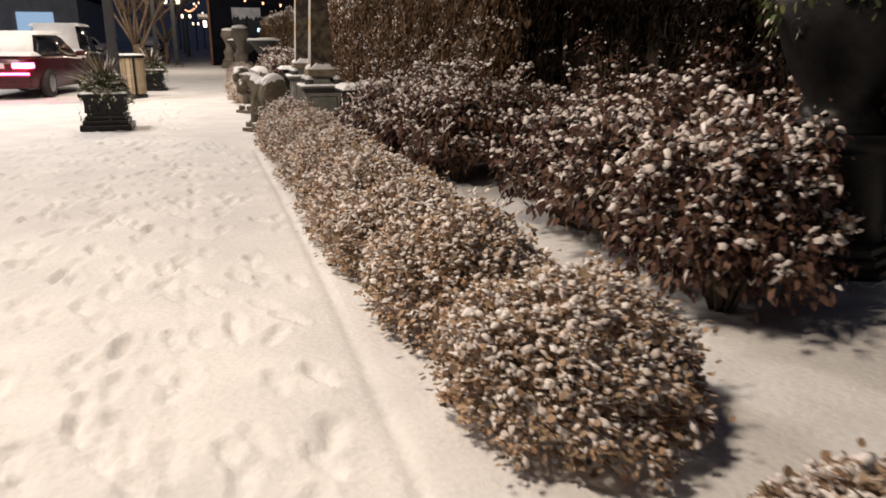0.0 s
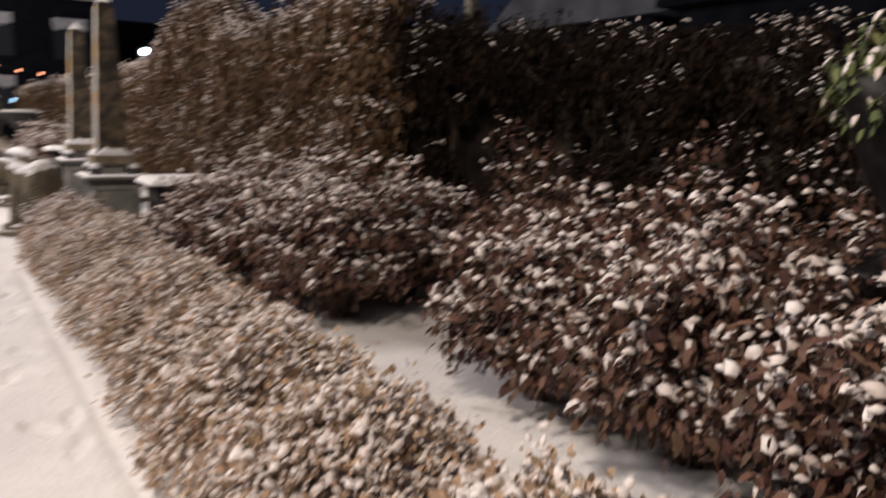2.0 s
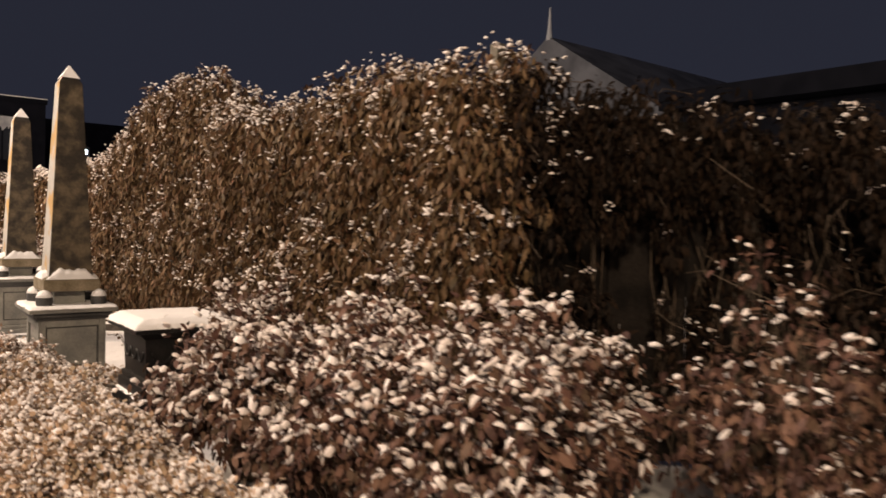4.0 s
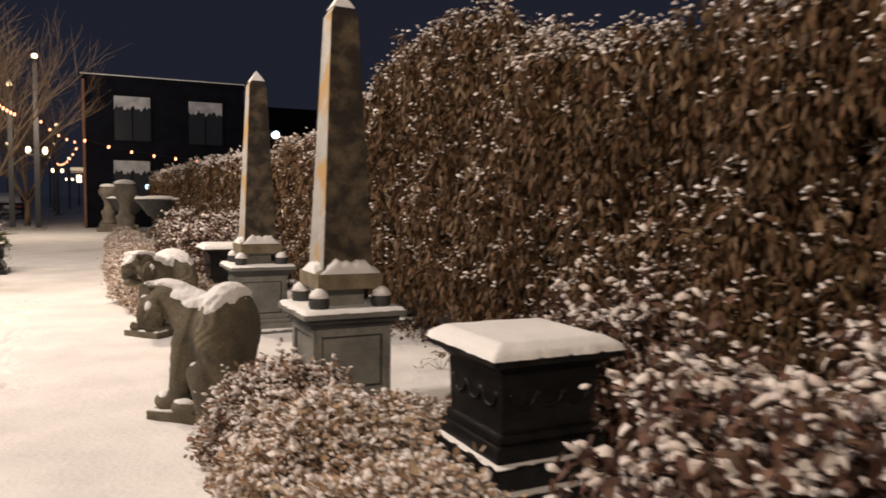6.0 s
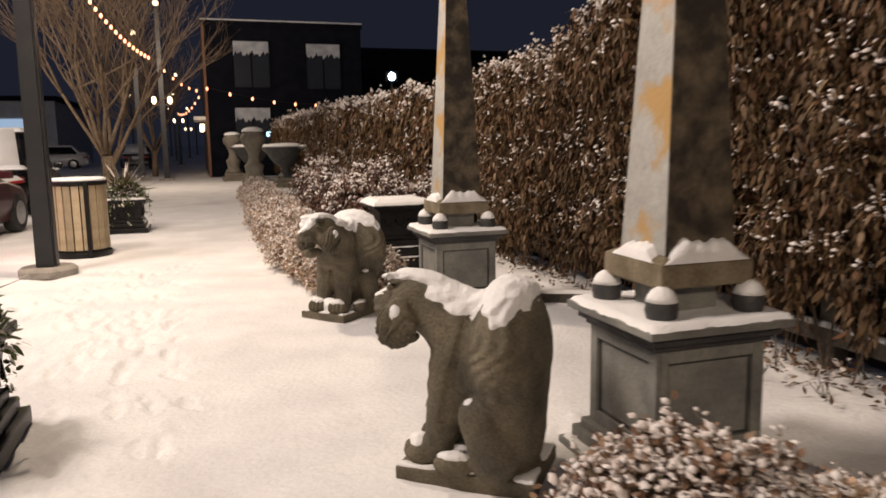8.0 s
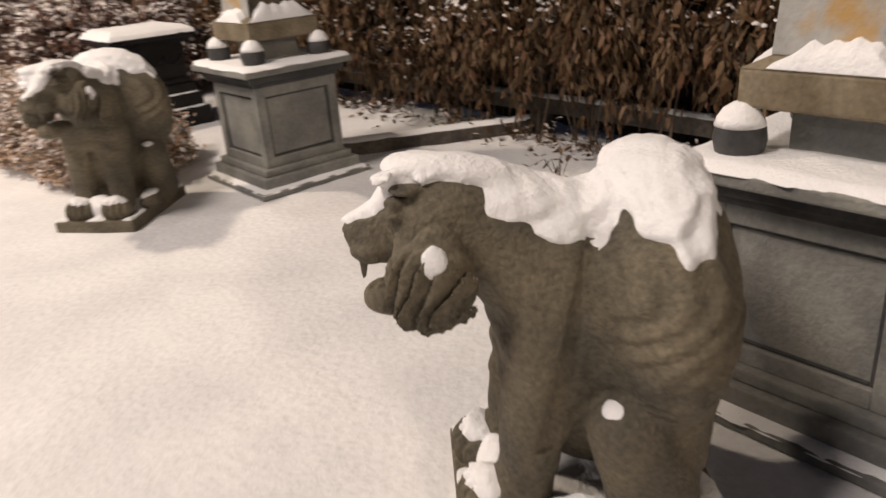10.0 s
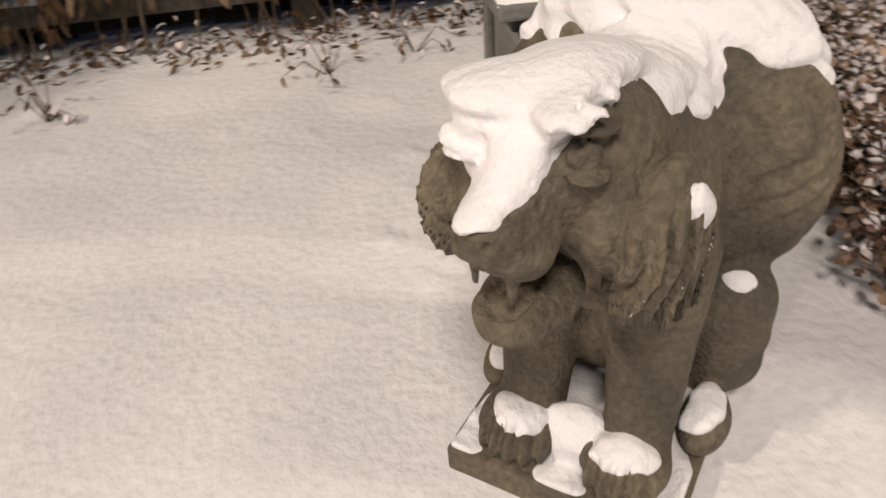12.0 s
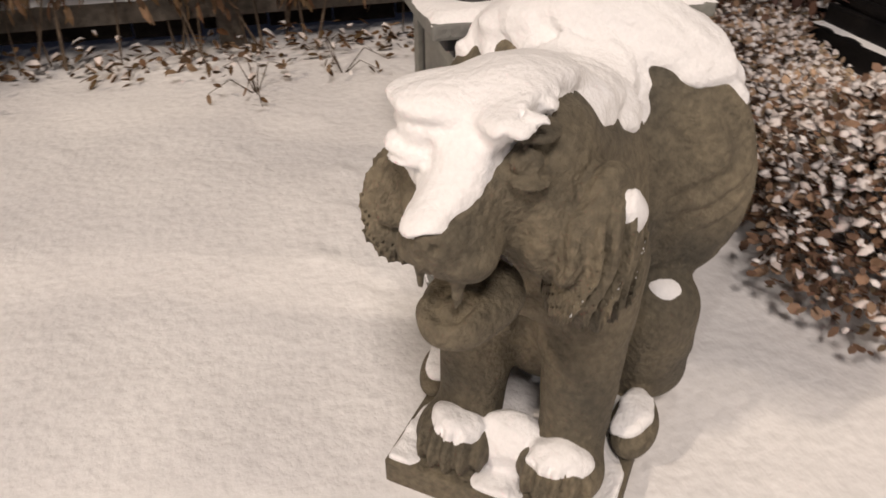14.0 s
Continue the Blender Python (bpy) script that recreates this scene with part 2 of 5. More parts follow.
def leaves(name, pos, ahead, length, width, snowy, mats, parent=None, curl=0.25, lift=0.006):
    """One mesh of many leaves; the snowy ones carry a small pad of snow on top."""
    n = len(pos)
    rnd = np.random.default_rng(n)
    up = np.tile([0.0, 0.0, 1.0], (n, 1)) + rnd.normal(0, 0.35, (n, 3))
    v = leaf_arrays(pos, ahead, up, length, width, curl)
    f = (LEAF_FACES[None] + 6 * np.arange(n)[:, None, None]).reshape(-1, 3)
    mi = np.zeros(len(f), int)
    s = v[snowy]
    if len(s):
        c = s.mean(1, keepdims=True)
        pad = c + (s - c) * 0.95 + np.array([0, 0, lift])
        pad[:, 1:5, 2] += lift * 1.2
        pf = (LEAF_FACES[None] + 6 * (n + np.arange(len(s)))[:, None, None]).reshape(-1, 3)
        v = np.concatenate([v.reshape(-1, 3), pad.reshape(-1, 3)])
        f = np.concatenate([f, pf])
        mi = np.concatenate([mi, np.ones(len(pf), int)])
    return mesh_from(name, v.reshape(-1, 3), f, mats, mi, parent)


def puffs(name, pos, radius, parent, seed=0, squash=0.62):
    """Small rounded lumps of snow, each a ragged five-sided dome."""
    r = np.random.default_rng(seed + len(pos))
    n = len(pos)
    a = np.arange(5) * 2 * math.pi / 5 + r.uniform(0, 6.28, (n, 1))
    long = r.uniform(0.8, 1.5, (n, 1))
    turn = r.uniform(0, 3.14, (n, 1))
    rows = []
    for k, z in ((0.86, -0.30), (1.0, 0.28)):
        w = radius[:, None] * k * r.uniform(0.72, 1.25, (n, 5))
        u, q = w * np.cos(a) * long, w * np.sin(a)
        rows.append(np.stack([u * np.cos(turn) - q * np.sin(turn), u * np.sin(turn) + q * np.cos(turn), radius[:, None] * squash * z * r.uniform(0.6, 1.3, (n, 5))], -1))
    top = np.zeros((n, 1, 3))
    top[:, 0, 2] = radius * squash * r.uniform(0.75, 1.05, n)
    v = np.concatenate(rows + [top], 1)
    tilt = r.normal(0, 0.35, (n, 2))
    v[..., 2] += v[..., 0] * tilt[:, :1] + v[..., 1] * tilt[:, 1:]
    v = v + pos[:, None, :]
    f = []
    for i in range(5):
        j = (i + 1) % 5
        f += [[i, j, 5 + j], [i, 5 + j, 5 + i], [5 + i, 5 + j, 10]]
    f = (np.array(f)[None] + 11 * np.arange(n)[:, None, None]).reshape(-1, 3)
    ob = mesh_from(name, v.reshape(-1, 3), f, [SNOW_LEAF], None, parent, True)
    return tagged(ob, "small lumps of clinging snow", kind="stuff")


# ---- ground: one sheet of snow to the horizon ----
def axis(parts):
    out = []
    for a, b, s in parts:
        out.append(np.arange(a, b, s))
    return np.concatenate(out + [[parts[-1][1]]])


def ground_height(X, Y):
    Z = 0.008 * field(X * 1.3, Y * 1.1, 2) + 0.006 * field(X * 6, Y * 6, 5)
    return Z


def build_ground():
    xs = axis([(-1500, -300, 300), (-300, -40, 40), (-40, -8, 4), (-8, -2.4, 0.4), (-2.4, -1.6, 0.05), (-1.6, 1.55, 0.022), (1.55, 4.6, 0.034), (4.6, 12, 0.5), (12, 60, 6), (60, 300, 40), (300, 1500, 300)])
    ys = axis([(-1500, -300, 300), (-300, -40, 40), (-40, -3, 2.5), (-3, -1, 0.3), (-1, 12.5, 0.024), (12.5, 18, 0.05), (18, 24, 0.15), (24, 60, 1.2), (60, 300, 40), (300, 1500, 300)])
    X, Y = np.meshgrid(xs, ys, indexing="ij")
    near = ((X > -2.6) & (X < 4.7) & (Y > -1.5) & (Y < 24)).astype(float)
    Z = near * ground_height(X, Y)
    # trodden band of the pavement: many overlapping shoe prints
    rnd = np.random.default_rng(4)
    for i in range(1150):
        px, py = rnd.normal(-0.1, 0.8) if rnd.random() < 0.5 else rnd.uniform(-2.2, 1.3), rnd.uniform(-1, 17)
        if not -2.3 < px < 1.38:
            continue
        if py > 9.4 and px > 0.55:
            continue
        a = rnd.normal(0.08, 0.28)
        i0, i1 = np.searchsorted(xs, (px - 0.26, px + 0.26))
        j0, j1 = np.searchsorted(ys, (py - 0.26, py + 0.26))
        dx, dy = X[i0:i1, j0:j1] - px, Y[i0:i1, j0:j1] - py
        u, v = dx * math.cos(a) + dy * math.sin(a), -dx * math.sin(a) + dy * math.cos(a)
        w = 0.040 * (1 + 0.25 * np.sign(v) * np.clip(np.abs(v) / 0.1, 0, 1))
        d = np.sqrt((u / w) ** 2 + (v / 0.125) ** 2)
        depth = rnd.uniform(0.008, 0.027) * (1.0 if py < 6 else 0.65)
        soft = rnd.uniform(0.06, 0.18)
        Z[i0:i1, j0:j1] += -depth / (1 + np.exp((d - 1) / (soft * 0.35))) + 0.45 * depth * np.exp(-((d - 1.3) / 0.25) ** 2) * (0.6 + 0.6 * np.sin(3 * u / w + i))
    # wheel lines beside the planting
    for x0, depth, w in ((1.44, 0.016, 0.03), (0.70, 0.007, 0.03), (-0.05, 0.006, 0.04)):
        xc = x0 + 0.03 * np.sin(Y * 0.5)
        m = (Y < 8.6) * near
        Z -= m * depth * np.exp(-((X - xc) / w) ** 2)
    # a groove across the pavement, shaped in place of the lamp post's shadow
    yc = 16.27 - 0.31 * (X + 0.17)
    Z -= near * 0.035 * np.exp(-((Y - yc) / 0.08) ** 2) / (1 + np.exp((np.abs(X + 0.17) - 0.85) / 0.06))
    # little animal tracks and pits on the open snow
    for px, py, r in ((2.86, 10.86, 0.03), (2.61, 10.88, 0.03), (2.39, 10.99, 0.035), (2.2, 10.9, 0.03), (3.1, 11.2, 0.025), (3.2, 11.5, 0.025), (3.25, 11.8, 0.025), (3.2, 12.1, 0.025), (3.3, 10.9, 0.025), (3.15, 10.6, 0.025), (3.4, 11.35, 0.02)):
        d2 = ((X - px) ** 2 + (Y - py) ** 2) / r ** 2
        Z += 0.016 * np.exp(-d2) - 0.012 * np.exp(-((X - px - r) ** 2 + (Y - py + r) ** 2) / r ** 2)
    nx, ny = X.shape
    idx = np.arange(nx * ny).reshape(nx, ny)
    f = np.stack([idx[:-1, :-1], idx[1:, :-1], idx[1:, 1:], idx[:-1, 1:]], -1).reshape(-1, 4)
    ob = mesh_from("ground", np.stack([X, Y, Z], -1).reshape(-1, 3), f, [SNOW_GROUND], None, None, True)
    tagged(ob, "snow-covered pavement and beds with trodden footprints", "ground", kind="structure")


build_ground()


# ---- vine-covered fence along the garden ----
TOP_Y = [-6, 2.5, 4.6, 5.4, 6.0, 6.9, 8.2, 9.2, 10.1, 10.7, 11.24, 12.3, 12.9, 13.9, 14.9, 17, 20, 25, 42]
TOP_Z = [1.85, 1.92, 2.10, 2.20, 2.32, 2.47, 2.54, 2.44, 2.58, 2.80, 3.02, 3.06, 2.80, 2.46, 2.30, 2.36, 2.36, 2.44, 2.5]


def fence_top(y):
    return np.interp(y, TOP_Y, TOP_Z)


def fence_x(y):
    """The fence steps back behind the shrubs."""
    return np.interp(y, [-8, 5.6, 6.7, 50], [1.25, 1.25, 0.0, 0.0])


def build_fence():
    fence = thing("vine_fence", "dark timber fence overgrown with withered brown vines under snow", "fence")
    for i in range(26):
        y = -5 + i * 1.8
        part("post", boxes((4.20 + float(fence_x(y)), 4.32 + float(fence_x(y)), y - 0.06, y + 0.06, -0.02, float(fence_top(y)) - 0.25), bevel=0.008), TIMBER, fence)
    for z in (0.16, 1.05, 1.75):
        part("rail", boxes((4.16, 4.22, 6.7, 41, z, z + 0.10), bevel=0.006), TIMBER, fence)
        part("rail", boxes((5.41, 5.47, -5.5, 5.0, z, z + 0.10), bevel=0.006), TIMBER, fence)
    # Boards added behind the posts to fill the dark gaps between them.
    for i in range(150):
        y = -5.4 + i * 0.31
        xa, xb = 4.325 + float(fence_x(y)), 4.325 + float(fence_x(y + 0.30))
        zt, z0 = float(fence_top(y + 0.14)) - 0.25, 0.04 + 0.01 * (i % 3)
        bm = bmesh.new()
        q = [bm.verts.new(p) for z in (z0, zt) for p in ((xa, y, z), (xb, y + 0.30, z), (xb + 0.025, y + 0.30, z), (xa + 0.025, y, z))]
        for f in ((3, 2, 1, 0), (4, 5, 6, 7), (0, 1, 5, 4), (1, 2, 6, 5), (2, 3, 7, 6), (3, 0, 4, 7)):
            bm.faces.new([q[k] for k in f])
        part("board", bm, GAP_BACKING, fence)
    # rail snow
    rnd = np.random.default_rng(8)
    snow_slab("rail_snow", 4.155, 4.225, 6.8, 16.0, 0.258, 0.025, fence, 0.03, 0.035, 4)
    # stems
    bm = bmesh.new()
    for i in range(300):
        y = rnd.uniform(1.5, 17) if i < 230 else rnd.uniform(17, 40)
        x, z, pts = rnd.uniform(3.98, 4.18) + float(fence_x(y)), 0.0, []
        h = float(fence_top(y)) * rnd.uniform(0.5, 0.98)
        for k in range(6):
            pts.append((x + rnd.normal(0, 0.04), y + rnd.normal(0, 0.05), 0.02 + h * k / 5))
        tube(bm, pts, rnd.uniform(0.004, 0.008), 0.003, 4)
    for i in range(800):
        y, k = rnd.uniform(1.0, 17), rnd.uniform(0.15, 0.97)
        z, dy = float(fence_top(y)) * k, rnd.normal(0, 0.22)
        sag, x = rnd.uniform(0.03, 0.22), rnd.uniform(3.84, 4.0) + float(fence_x(y))
        tube(bm, [(x + 0.12, y, z), (x, y + dy * 0.35, z + 0.03), (x - 0.03, y + dy * 0.7, z - sag * 0.4), (x, y + dy, z - sag)], 0.0035, 0.0018, 3)
    part("stemwork", bm, TWIG, fence)["kind"] = "stuff"
    # hanging clumps of leaves
    def sheet(m, y0, y1, size, seed, dark=False):
        """Drooping clumps of curled leaves, with gaps where the growth recedes; snow lies on the clumps' tops."""
        r = np.random.default_rng(seed)
        y = r.uniform(y0, y1, m)
        top = fence_top(y) + 0.10 * field(y * 7, y * 3, 1) + 0.06 * field(y * 19, y * 9, 2)
        k = r.uniform(0.10, 1, m) ** 0.75
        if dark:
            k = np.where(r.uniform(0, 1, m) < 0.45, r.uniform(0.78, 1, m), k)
        z = top * k
        lump = field(y * 2.6, z * 2.0, 3) * 0.10 + field(y * 8, z * 4, 6) * 0.07
        keep = r.uniform(0, 1, m) < np.clip(0.78 + 4.2 * lump + 0.35 * (k - 0.35), 0.06, 1)
        x = 3.99 - lump - 0.16 * r.beta(1.2, 2.5, m) - 0.07 * (k > 0.75) + 0.12 * (k < 0.25)
        x = np.where(k > 0.955, r.uniform(3.84, 4.5, m), x) + fence_x(y)
        x, y, z, k, m = x[keep], y[keep], z[keep], k[keep], int(keep.sum())
        per = 38 if size < 0.09 else 16
        rep = lambda q: np.repeat(q, per)
        n = m * per
        u = r.uniform(0, 1, n) ** 1.15
        hang, rad = rep(r.uniform(0.14, 0.42, m)) * size / 0.06, rep(r.uniform(0.045, 0.11, m)) * size / 0.06
        phi = r.uniform(-1.7, 1.7, n)
        R = rad * (0.35 + 0.8 * np.sin(np.clip(u * 1.3 + 0.25, 0, 1) * 2.6)) * r.uniform(0.5, 1.1, n)
        sway = rep(r.normal(0, 0.07, m))
        pos = np.stack([rep(x) - R * np.cos(phi), rep(y) + R * np.sin(phi) + sway * u, rep(z) - hang * u + r.normal(0, 0.012, n)], 1)
        ahead = np.stack([-0.38 * np.cos(phi) + r.normal(0, 0.3, n), 0.45 * np.sin(phi) + r.normal(0, 0.35, n), -0.9 + 0.75 * (u < 0.2) + r.normal(0, 0.28, n)], 1)
        L = size * r.uniform(0.6, 1.65, n)
        ok = pos[:, 2] > 0.03
        none = np.zeros(int(ok.sum()), bool)
        ob = leaves("vine_leaves", pos[ok], ahead[ok], L[ok], (L * r.uniform(0.2, 0.42, n))[ok], none, [LEAF_UNLIT if dark else LEAF_VINE, SNOW_LEAF], fence, 0.5, 0.006)
        tagged(ob, "withered brown hanging vine leaves", kind="stuff")
        # snow on the tops
        per = 8
        n = m * per
        amount = rep(r.uniform(0, 1, m) < (0.45 + 0.5 * k) * (0.2 if dark else 1.0))
        p = np.stack([rep(x) - rep(r.uniform(0.02, 0.06, m)) + r.normal(0, 0.03, n), rep(y) + r.normal(0, 0.04, n), rep(z) + r.normal(-0.005, 0.034, n)], 1)
        hit = amount & (r.uniform(0, 1, n) < 0.62)
        puffs("vine_snow", p[hit], size * r.uniform(0.13, 0.36, n)[hit], fence, seed, 0.8)
    # The dark sheet is shaded by leaf colour and sparser snow.
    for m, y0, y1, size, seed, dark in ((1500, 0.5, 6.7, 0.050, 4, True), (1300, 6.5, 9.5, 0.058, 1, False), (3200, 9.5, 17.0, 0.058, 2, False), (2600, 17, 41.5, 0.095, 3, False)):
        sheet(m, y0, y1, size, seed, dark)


build_fence()
r = np.random.default_rng(51)
n = 1700
p = np.stack([4.15 - np.abs(r.normal(0, 0.17, n)), r.uniform(6.8, 16.5, n), np.abs(r.normal(0.02, 0.05, n)) + 0.008], 1)
p = p[(field(p[:, 1] * 5, p[:, 0] * 5, 2) > -0.35)]
n = len(p)
litter = leaves("leaf_litter", p, r.normal(0, 1, (n, 3)) * [1, 1, 0.35], 0.055 * r.uniform(0.5, 1.4, n), 0.03 * r.uniform(0.5, 1.3, n), r.uniform(0, 1, n) < 0.25, [LEAF_VINE, SNOW_LEAF])
tagged(litter, "withered brown leaves fallen along the fence foot", "leaves", kind="stuff")


# ---- low hedge of small-leaved bushes beside the pavement ----
def dome_points(n, rx, ry, h, rnd, shell=0.30, skirt=0.05):
    """Points in the outer shell of a mound, with its outward direction."""
    a = rnd.uniform(0, 2 * math.pi, n)
    s = rnd.uniform(0.02, 1, n)
    el = np.arcsin(s)
    rad = 1 - shell * rnd.uniform(0, 1, n) ** 1.6 + 0.16 * (rnd.uniform(0, 1, n) < 0.10) * rnd.uniform(0, 1, n)
    d = np.stack([np.cos(a) * np.cos(el), np.sin(a) * np.cos(el), np.sin(el)], 1)
    wob = 1 + 0.17 * field(d[:, 0] * 3.5 + d[:, 2] * 2, d[:, 1] * 3.5, rx * 9) + 0.10 * field(d[:, 0] * 9, d[:, 1] * 9 + d[:, 2] * 5, ry * 7)
    p = d * np.array([rx, ry, h]) * (rad * wob)[:, None]
    p[:, 2] += skirt
    return p, d


def low_bush(seed, rx, ry, h, n=8600, size=0.026, mats=None, name="low_bush", snow=0.34, label="", tufts=4):
    rnd = np.random.default_rng(seed)
    ob = thing(name, label or "low rounded bush with small brownish leaves dusted with snow", "bush", group="low bushes along the pavement")
    p, d = dome_points(n, rx, ry, h, rnd)
    ahead = d * 0.8 + rnd.normal(0, 0.6, (n, 3)) + np.array([0, 0, 0.15])
    L = size * rnd.uniform(0.6, 1.45, n)
    snowy = (rnd.uniform(0, 1, n) < snow * (0.30 + 0.85 * np.clip(p[:, 2] / h, 0, 1))) & (np.abs(ahead[:, 2]) < 1.2)
    ahead[snowy, 2] *= 0.45
    ob2 = leaves("leaves", p, ahead, L, L * rnd.uniform(0.55, 0.9, n), snowy, mats or [LEAF_LOW, SNOW_LEAF], ob, 0.15, 0.006)
    ob2["kind"] = "stuff"
    q, d = dome_points(n // tufts, rx, ry, h, rnd, 0.15)
    q = q[(q[:, 2] > h * rnd.uniform(0.1, 0.9, len(q)))] + [0, 0, 0.012]
    puffs("clinging_snow", q, 0.0135 * rnd.uniform(0.5, 1.4, len(q)), ob, seed, 0.75)
    bm = bmesh.new()
    for i in range(60):
        a, e = rnd.uniform(0, 2 * math.pi), rnd.uniform(0.15, 1.3)
        q = np.array([math.cos(a) * math.cos(e) * rx, math.sin(a) * math.cos(e) * ry, math.sin(e) * h]) * rnd.uniform(0.75, 1.0)
        tube(bm, [(q[0] * 0.12, q[1] * 0.12, 0.0), (q[0] * 0.5, q[1] * 0.5, q[2] * 0.55), tuple(q + [0, 0, 0.05])], 0.005, 0.002, 4)
    part("branchwork", bm, TWIG, ob)["kind"] = "stuff"
    return ob


BUSHES = [low_bush(21, 0.50, 0.54, 0.44), low_bush(22, 0.47, 0.58, 0.48), low_bush(23, 0.30, 0.30, 0.25, 4200)]
BUSHES.append(low_bush(24, 0.46, 0.50, 0.46, 7600, 0.027, [LEAF_MID, SNOW_LEAF], snow=0.12, label="low bush with dark reddish-brown leaves under lumps of snow", tufts=2))
BUSHES[0].matrix_basis = pose(2.12, 1.20, 0, 0, 0, 0)
BUSHES[1].matrix_basis = pose(2.02, 2.20, 0, 0, 0, 0)
BUSHES[3].matrix_basis = pose(1.98, 9.45, 0, 0, 0, 95)
BUSHES[2].matrix_basis = pose(2.40, 0.10, 0, 0, 0, 0)
LOW_ROW = [(2.0, 3.12, 0, 10), (1.98, 3.95, 1, 180), (2.0, 4.65, 0, 190), (1.98, 5.30, 1, 5), (2.0, 6.15, 0, 170), (1.96, 7.0, 1, 12), (1.92, 7.85, 0, 355), (1.92, 8.70, 1, 176),
           (2.55, 9.42, 2, 60), (2.95, 9.3, 2, 10), (3.3, 9.1, 2, 100),
           (2.0, 14.6, 0, 10), (1.86, 15.4, 1, 0), (1.82, 16.3, 0, 180), (1.80, 17.3, 1, 190), (1.80, 18.3, 0, 15), (1.82, 19.4, 1, 5), (1.84, 20.6, 0, 170), (1.88, 21.8, 1, 175), (1.92, 23.0, 0, 0), (1.96, 24.4, 1, 10), (2.0, 25.8, 0, 6), (2.0, 27.2, 1, 180)]
for x, y, kind, turn in LOW_ROW:
    copy_thing(BUSHES[kind], pose(x, y, 0, 0, 0, turn))


# ---- taller shrubs with drooping dark leaves ----
def shrub(seed, r, h, n=5600, snow=0.70):
    rnd = np.random.default_rng(seed)
    ob = thing("shrub", "dark reddish-brown drooping shrub carrying clumps of snow", "shrub", group="shrubs in the snowy bed")
    m = 210
    c, d = dome_points(m, r, r, h * 0.74, rnd, 0.55, 0.0)
    c *= rnd.uniform(0.82, 1.12, (m, 1))
    c[:, 2] += h * 0.24
    low = c[:, 2] < h * 0.42
    c[low, :2] *= (0.55 + 0.45 * c[low, 2:3] / (h * 0.42))
    who = rnd.integers(0, m, n)
    p = c[who] + rnd.normal(0, 1, (n, 3)) * [0.062, 0.062, 0.055]
    d = d[who]
    p[:, 2] = np.maximum(p[:, 2], 0.04)
    ahead = d * 0.5 + rnd.normal(0, 0.5, (n, 3)) + np.array([0, 0, -0.55])
    L = 0.054 * rnd.uniform(0.55, 1.4, n)
    over = np.clip((p[:, 2] - c[who, 2]) / 0.06, -1, 1.5)
    snowy = rnd.uniform(0, 1, n) < 0.16 * snow * (0.25 + 0.9 * np.clip(p[:, 2] / h, 0, 1) ** 1.5) * (0.7 + 0.55 * over)
    ahead[snowy, 2] *= 0.35
    o = leaves("leaves", p, ahead, L, L * rnd.uniform(0.35, 0.6, n), snowy, [LEAF_SHRUB, SNOW_LEAF], ob, 0.45, 0.010)
    o["kind"] = "stuff"
    t = 8
    q = np.repeat(c, t, 0) + rnd.normal(0, 1, (m * t, 3)) * [0.06, 0.06, 0.03] + [0, 0, 0.04]
    q = q[rnd.uniform(0, 1, len(q)) < snow * (0.35 + 0.95 * np.clip(q[:, 2] / h, 0, 1) ** 1.4)]
    puffs("clinging_snow", q, 0.021 * rnd.uniform(0.45, 1.35, len(q)), ob, seed, 0.85)
    bm = bmesh.new()
    for i in range(70):
        a, e = rnd.uniform(0, 2 * math.pi), rnd.uniform(0.5, 1.45)
        q = np.array([math.cos(a) * math.cos(e) * r, math.sin(a) * math.cos(e) * r, h * (0.25 + 0.7 * math.sin(e))]) * rnd.uniform(0.7, 1.0)
        tube(bm, [(q[0] * 0.15, q[1] * 0.15, 0.0), (q[0] * 0.45, q[1] * 0.45, q[2] * 0.45), (q[0] * 0.8, q[1] * 0.8, q[2] * 0.85), tuple(q)], 0.007, 0.002, 4)
    part("branchwork", bm, TWIG, ob)["kind"] = "stuff"
    return ob


SHRUBS = [shrub(31, 0.54, 1.00), shrub(32, 0.58, 1.08), shrub(33, 0.50, 0.98), shrub(34, 0.55, 1.25, 3000, 0.16)]
SHRUBS[0].matrix_basis = pose(3.35, 1.98, 0, 0, 0, 0)
SHRUBS[1].matrix_basis = pose(3.46, 2.95, 0, 0, 0, 0)
SHRUBS[2].matrix_basis = pose(3.40, 3.85, 0, 0, 0, 0)
SHRUBS[3].matrix_basis = pose(4.45, 3.9, 0, 0, 0, 0)
for x, y, kind, turn in [(3.18, 5.75, 1, 50), (3.0, 6.55, 0, 100), (2.82, 7.35, 2, 190), (4.3, 5.0, 3, 140), (3.95, 6.1, 0, 220), (3.7, 7.2, 1, 20), (4.55, 2.9, 3, 60),
                         (3.6, 8.9, 2, 70), (2.75, 17.6, 1, 15), (2.9, 18.7, 0, 80), (2.7, 19.9, 1, 200), (3.0, 21.2, 2, 250), (2.9, 22.6, 1, 310), (3.4, 17.2, 2, 10), (3.5, 19.3, 1, 120)]:
    copy_thing(SHRUBS[kind], pose(x, y, 0, 0, 0, turn))


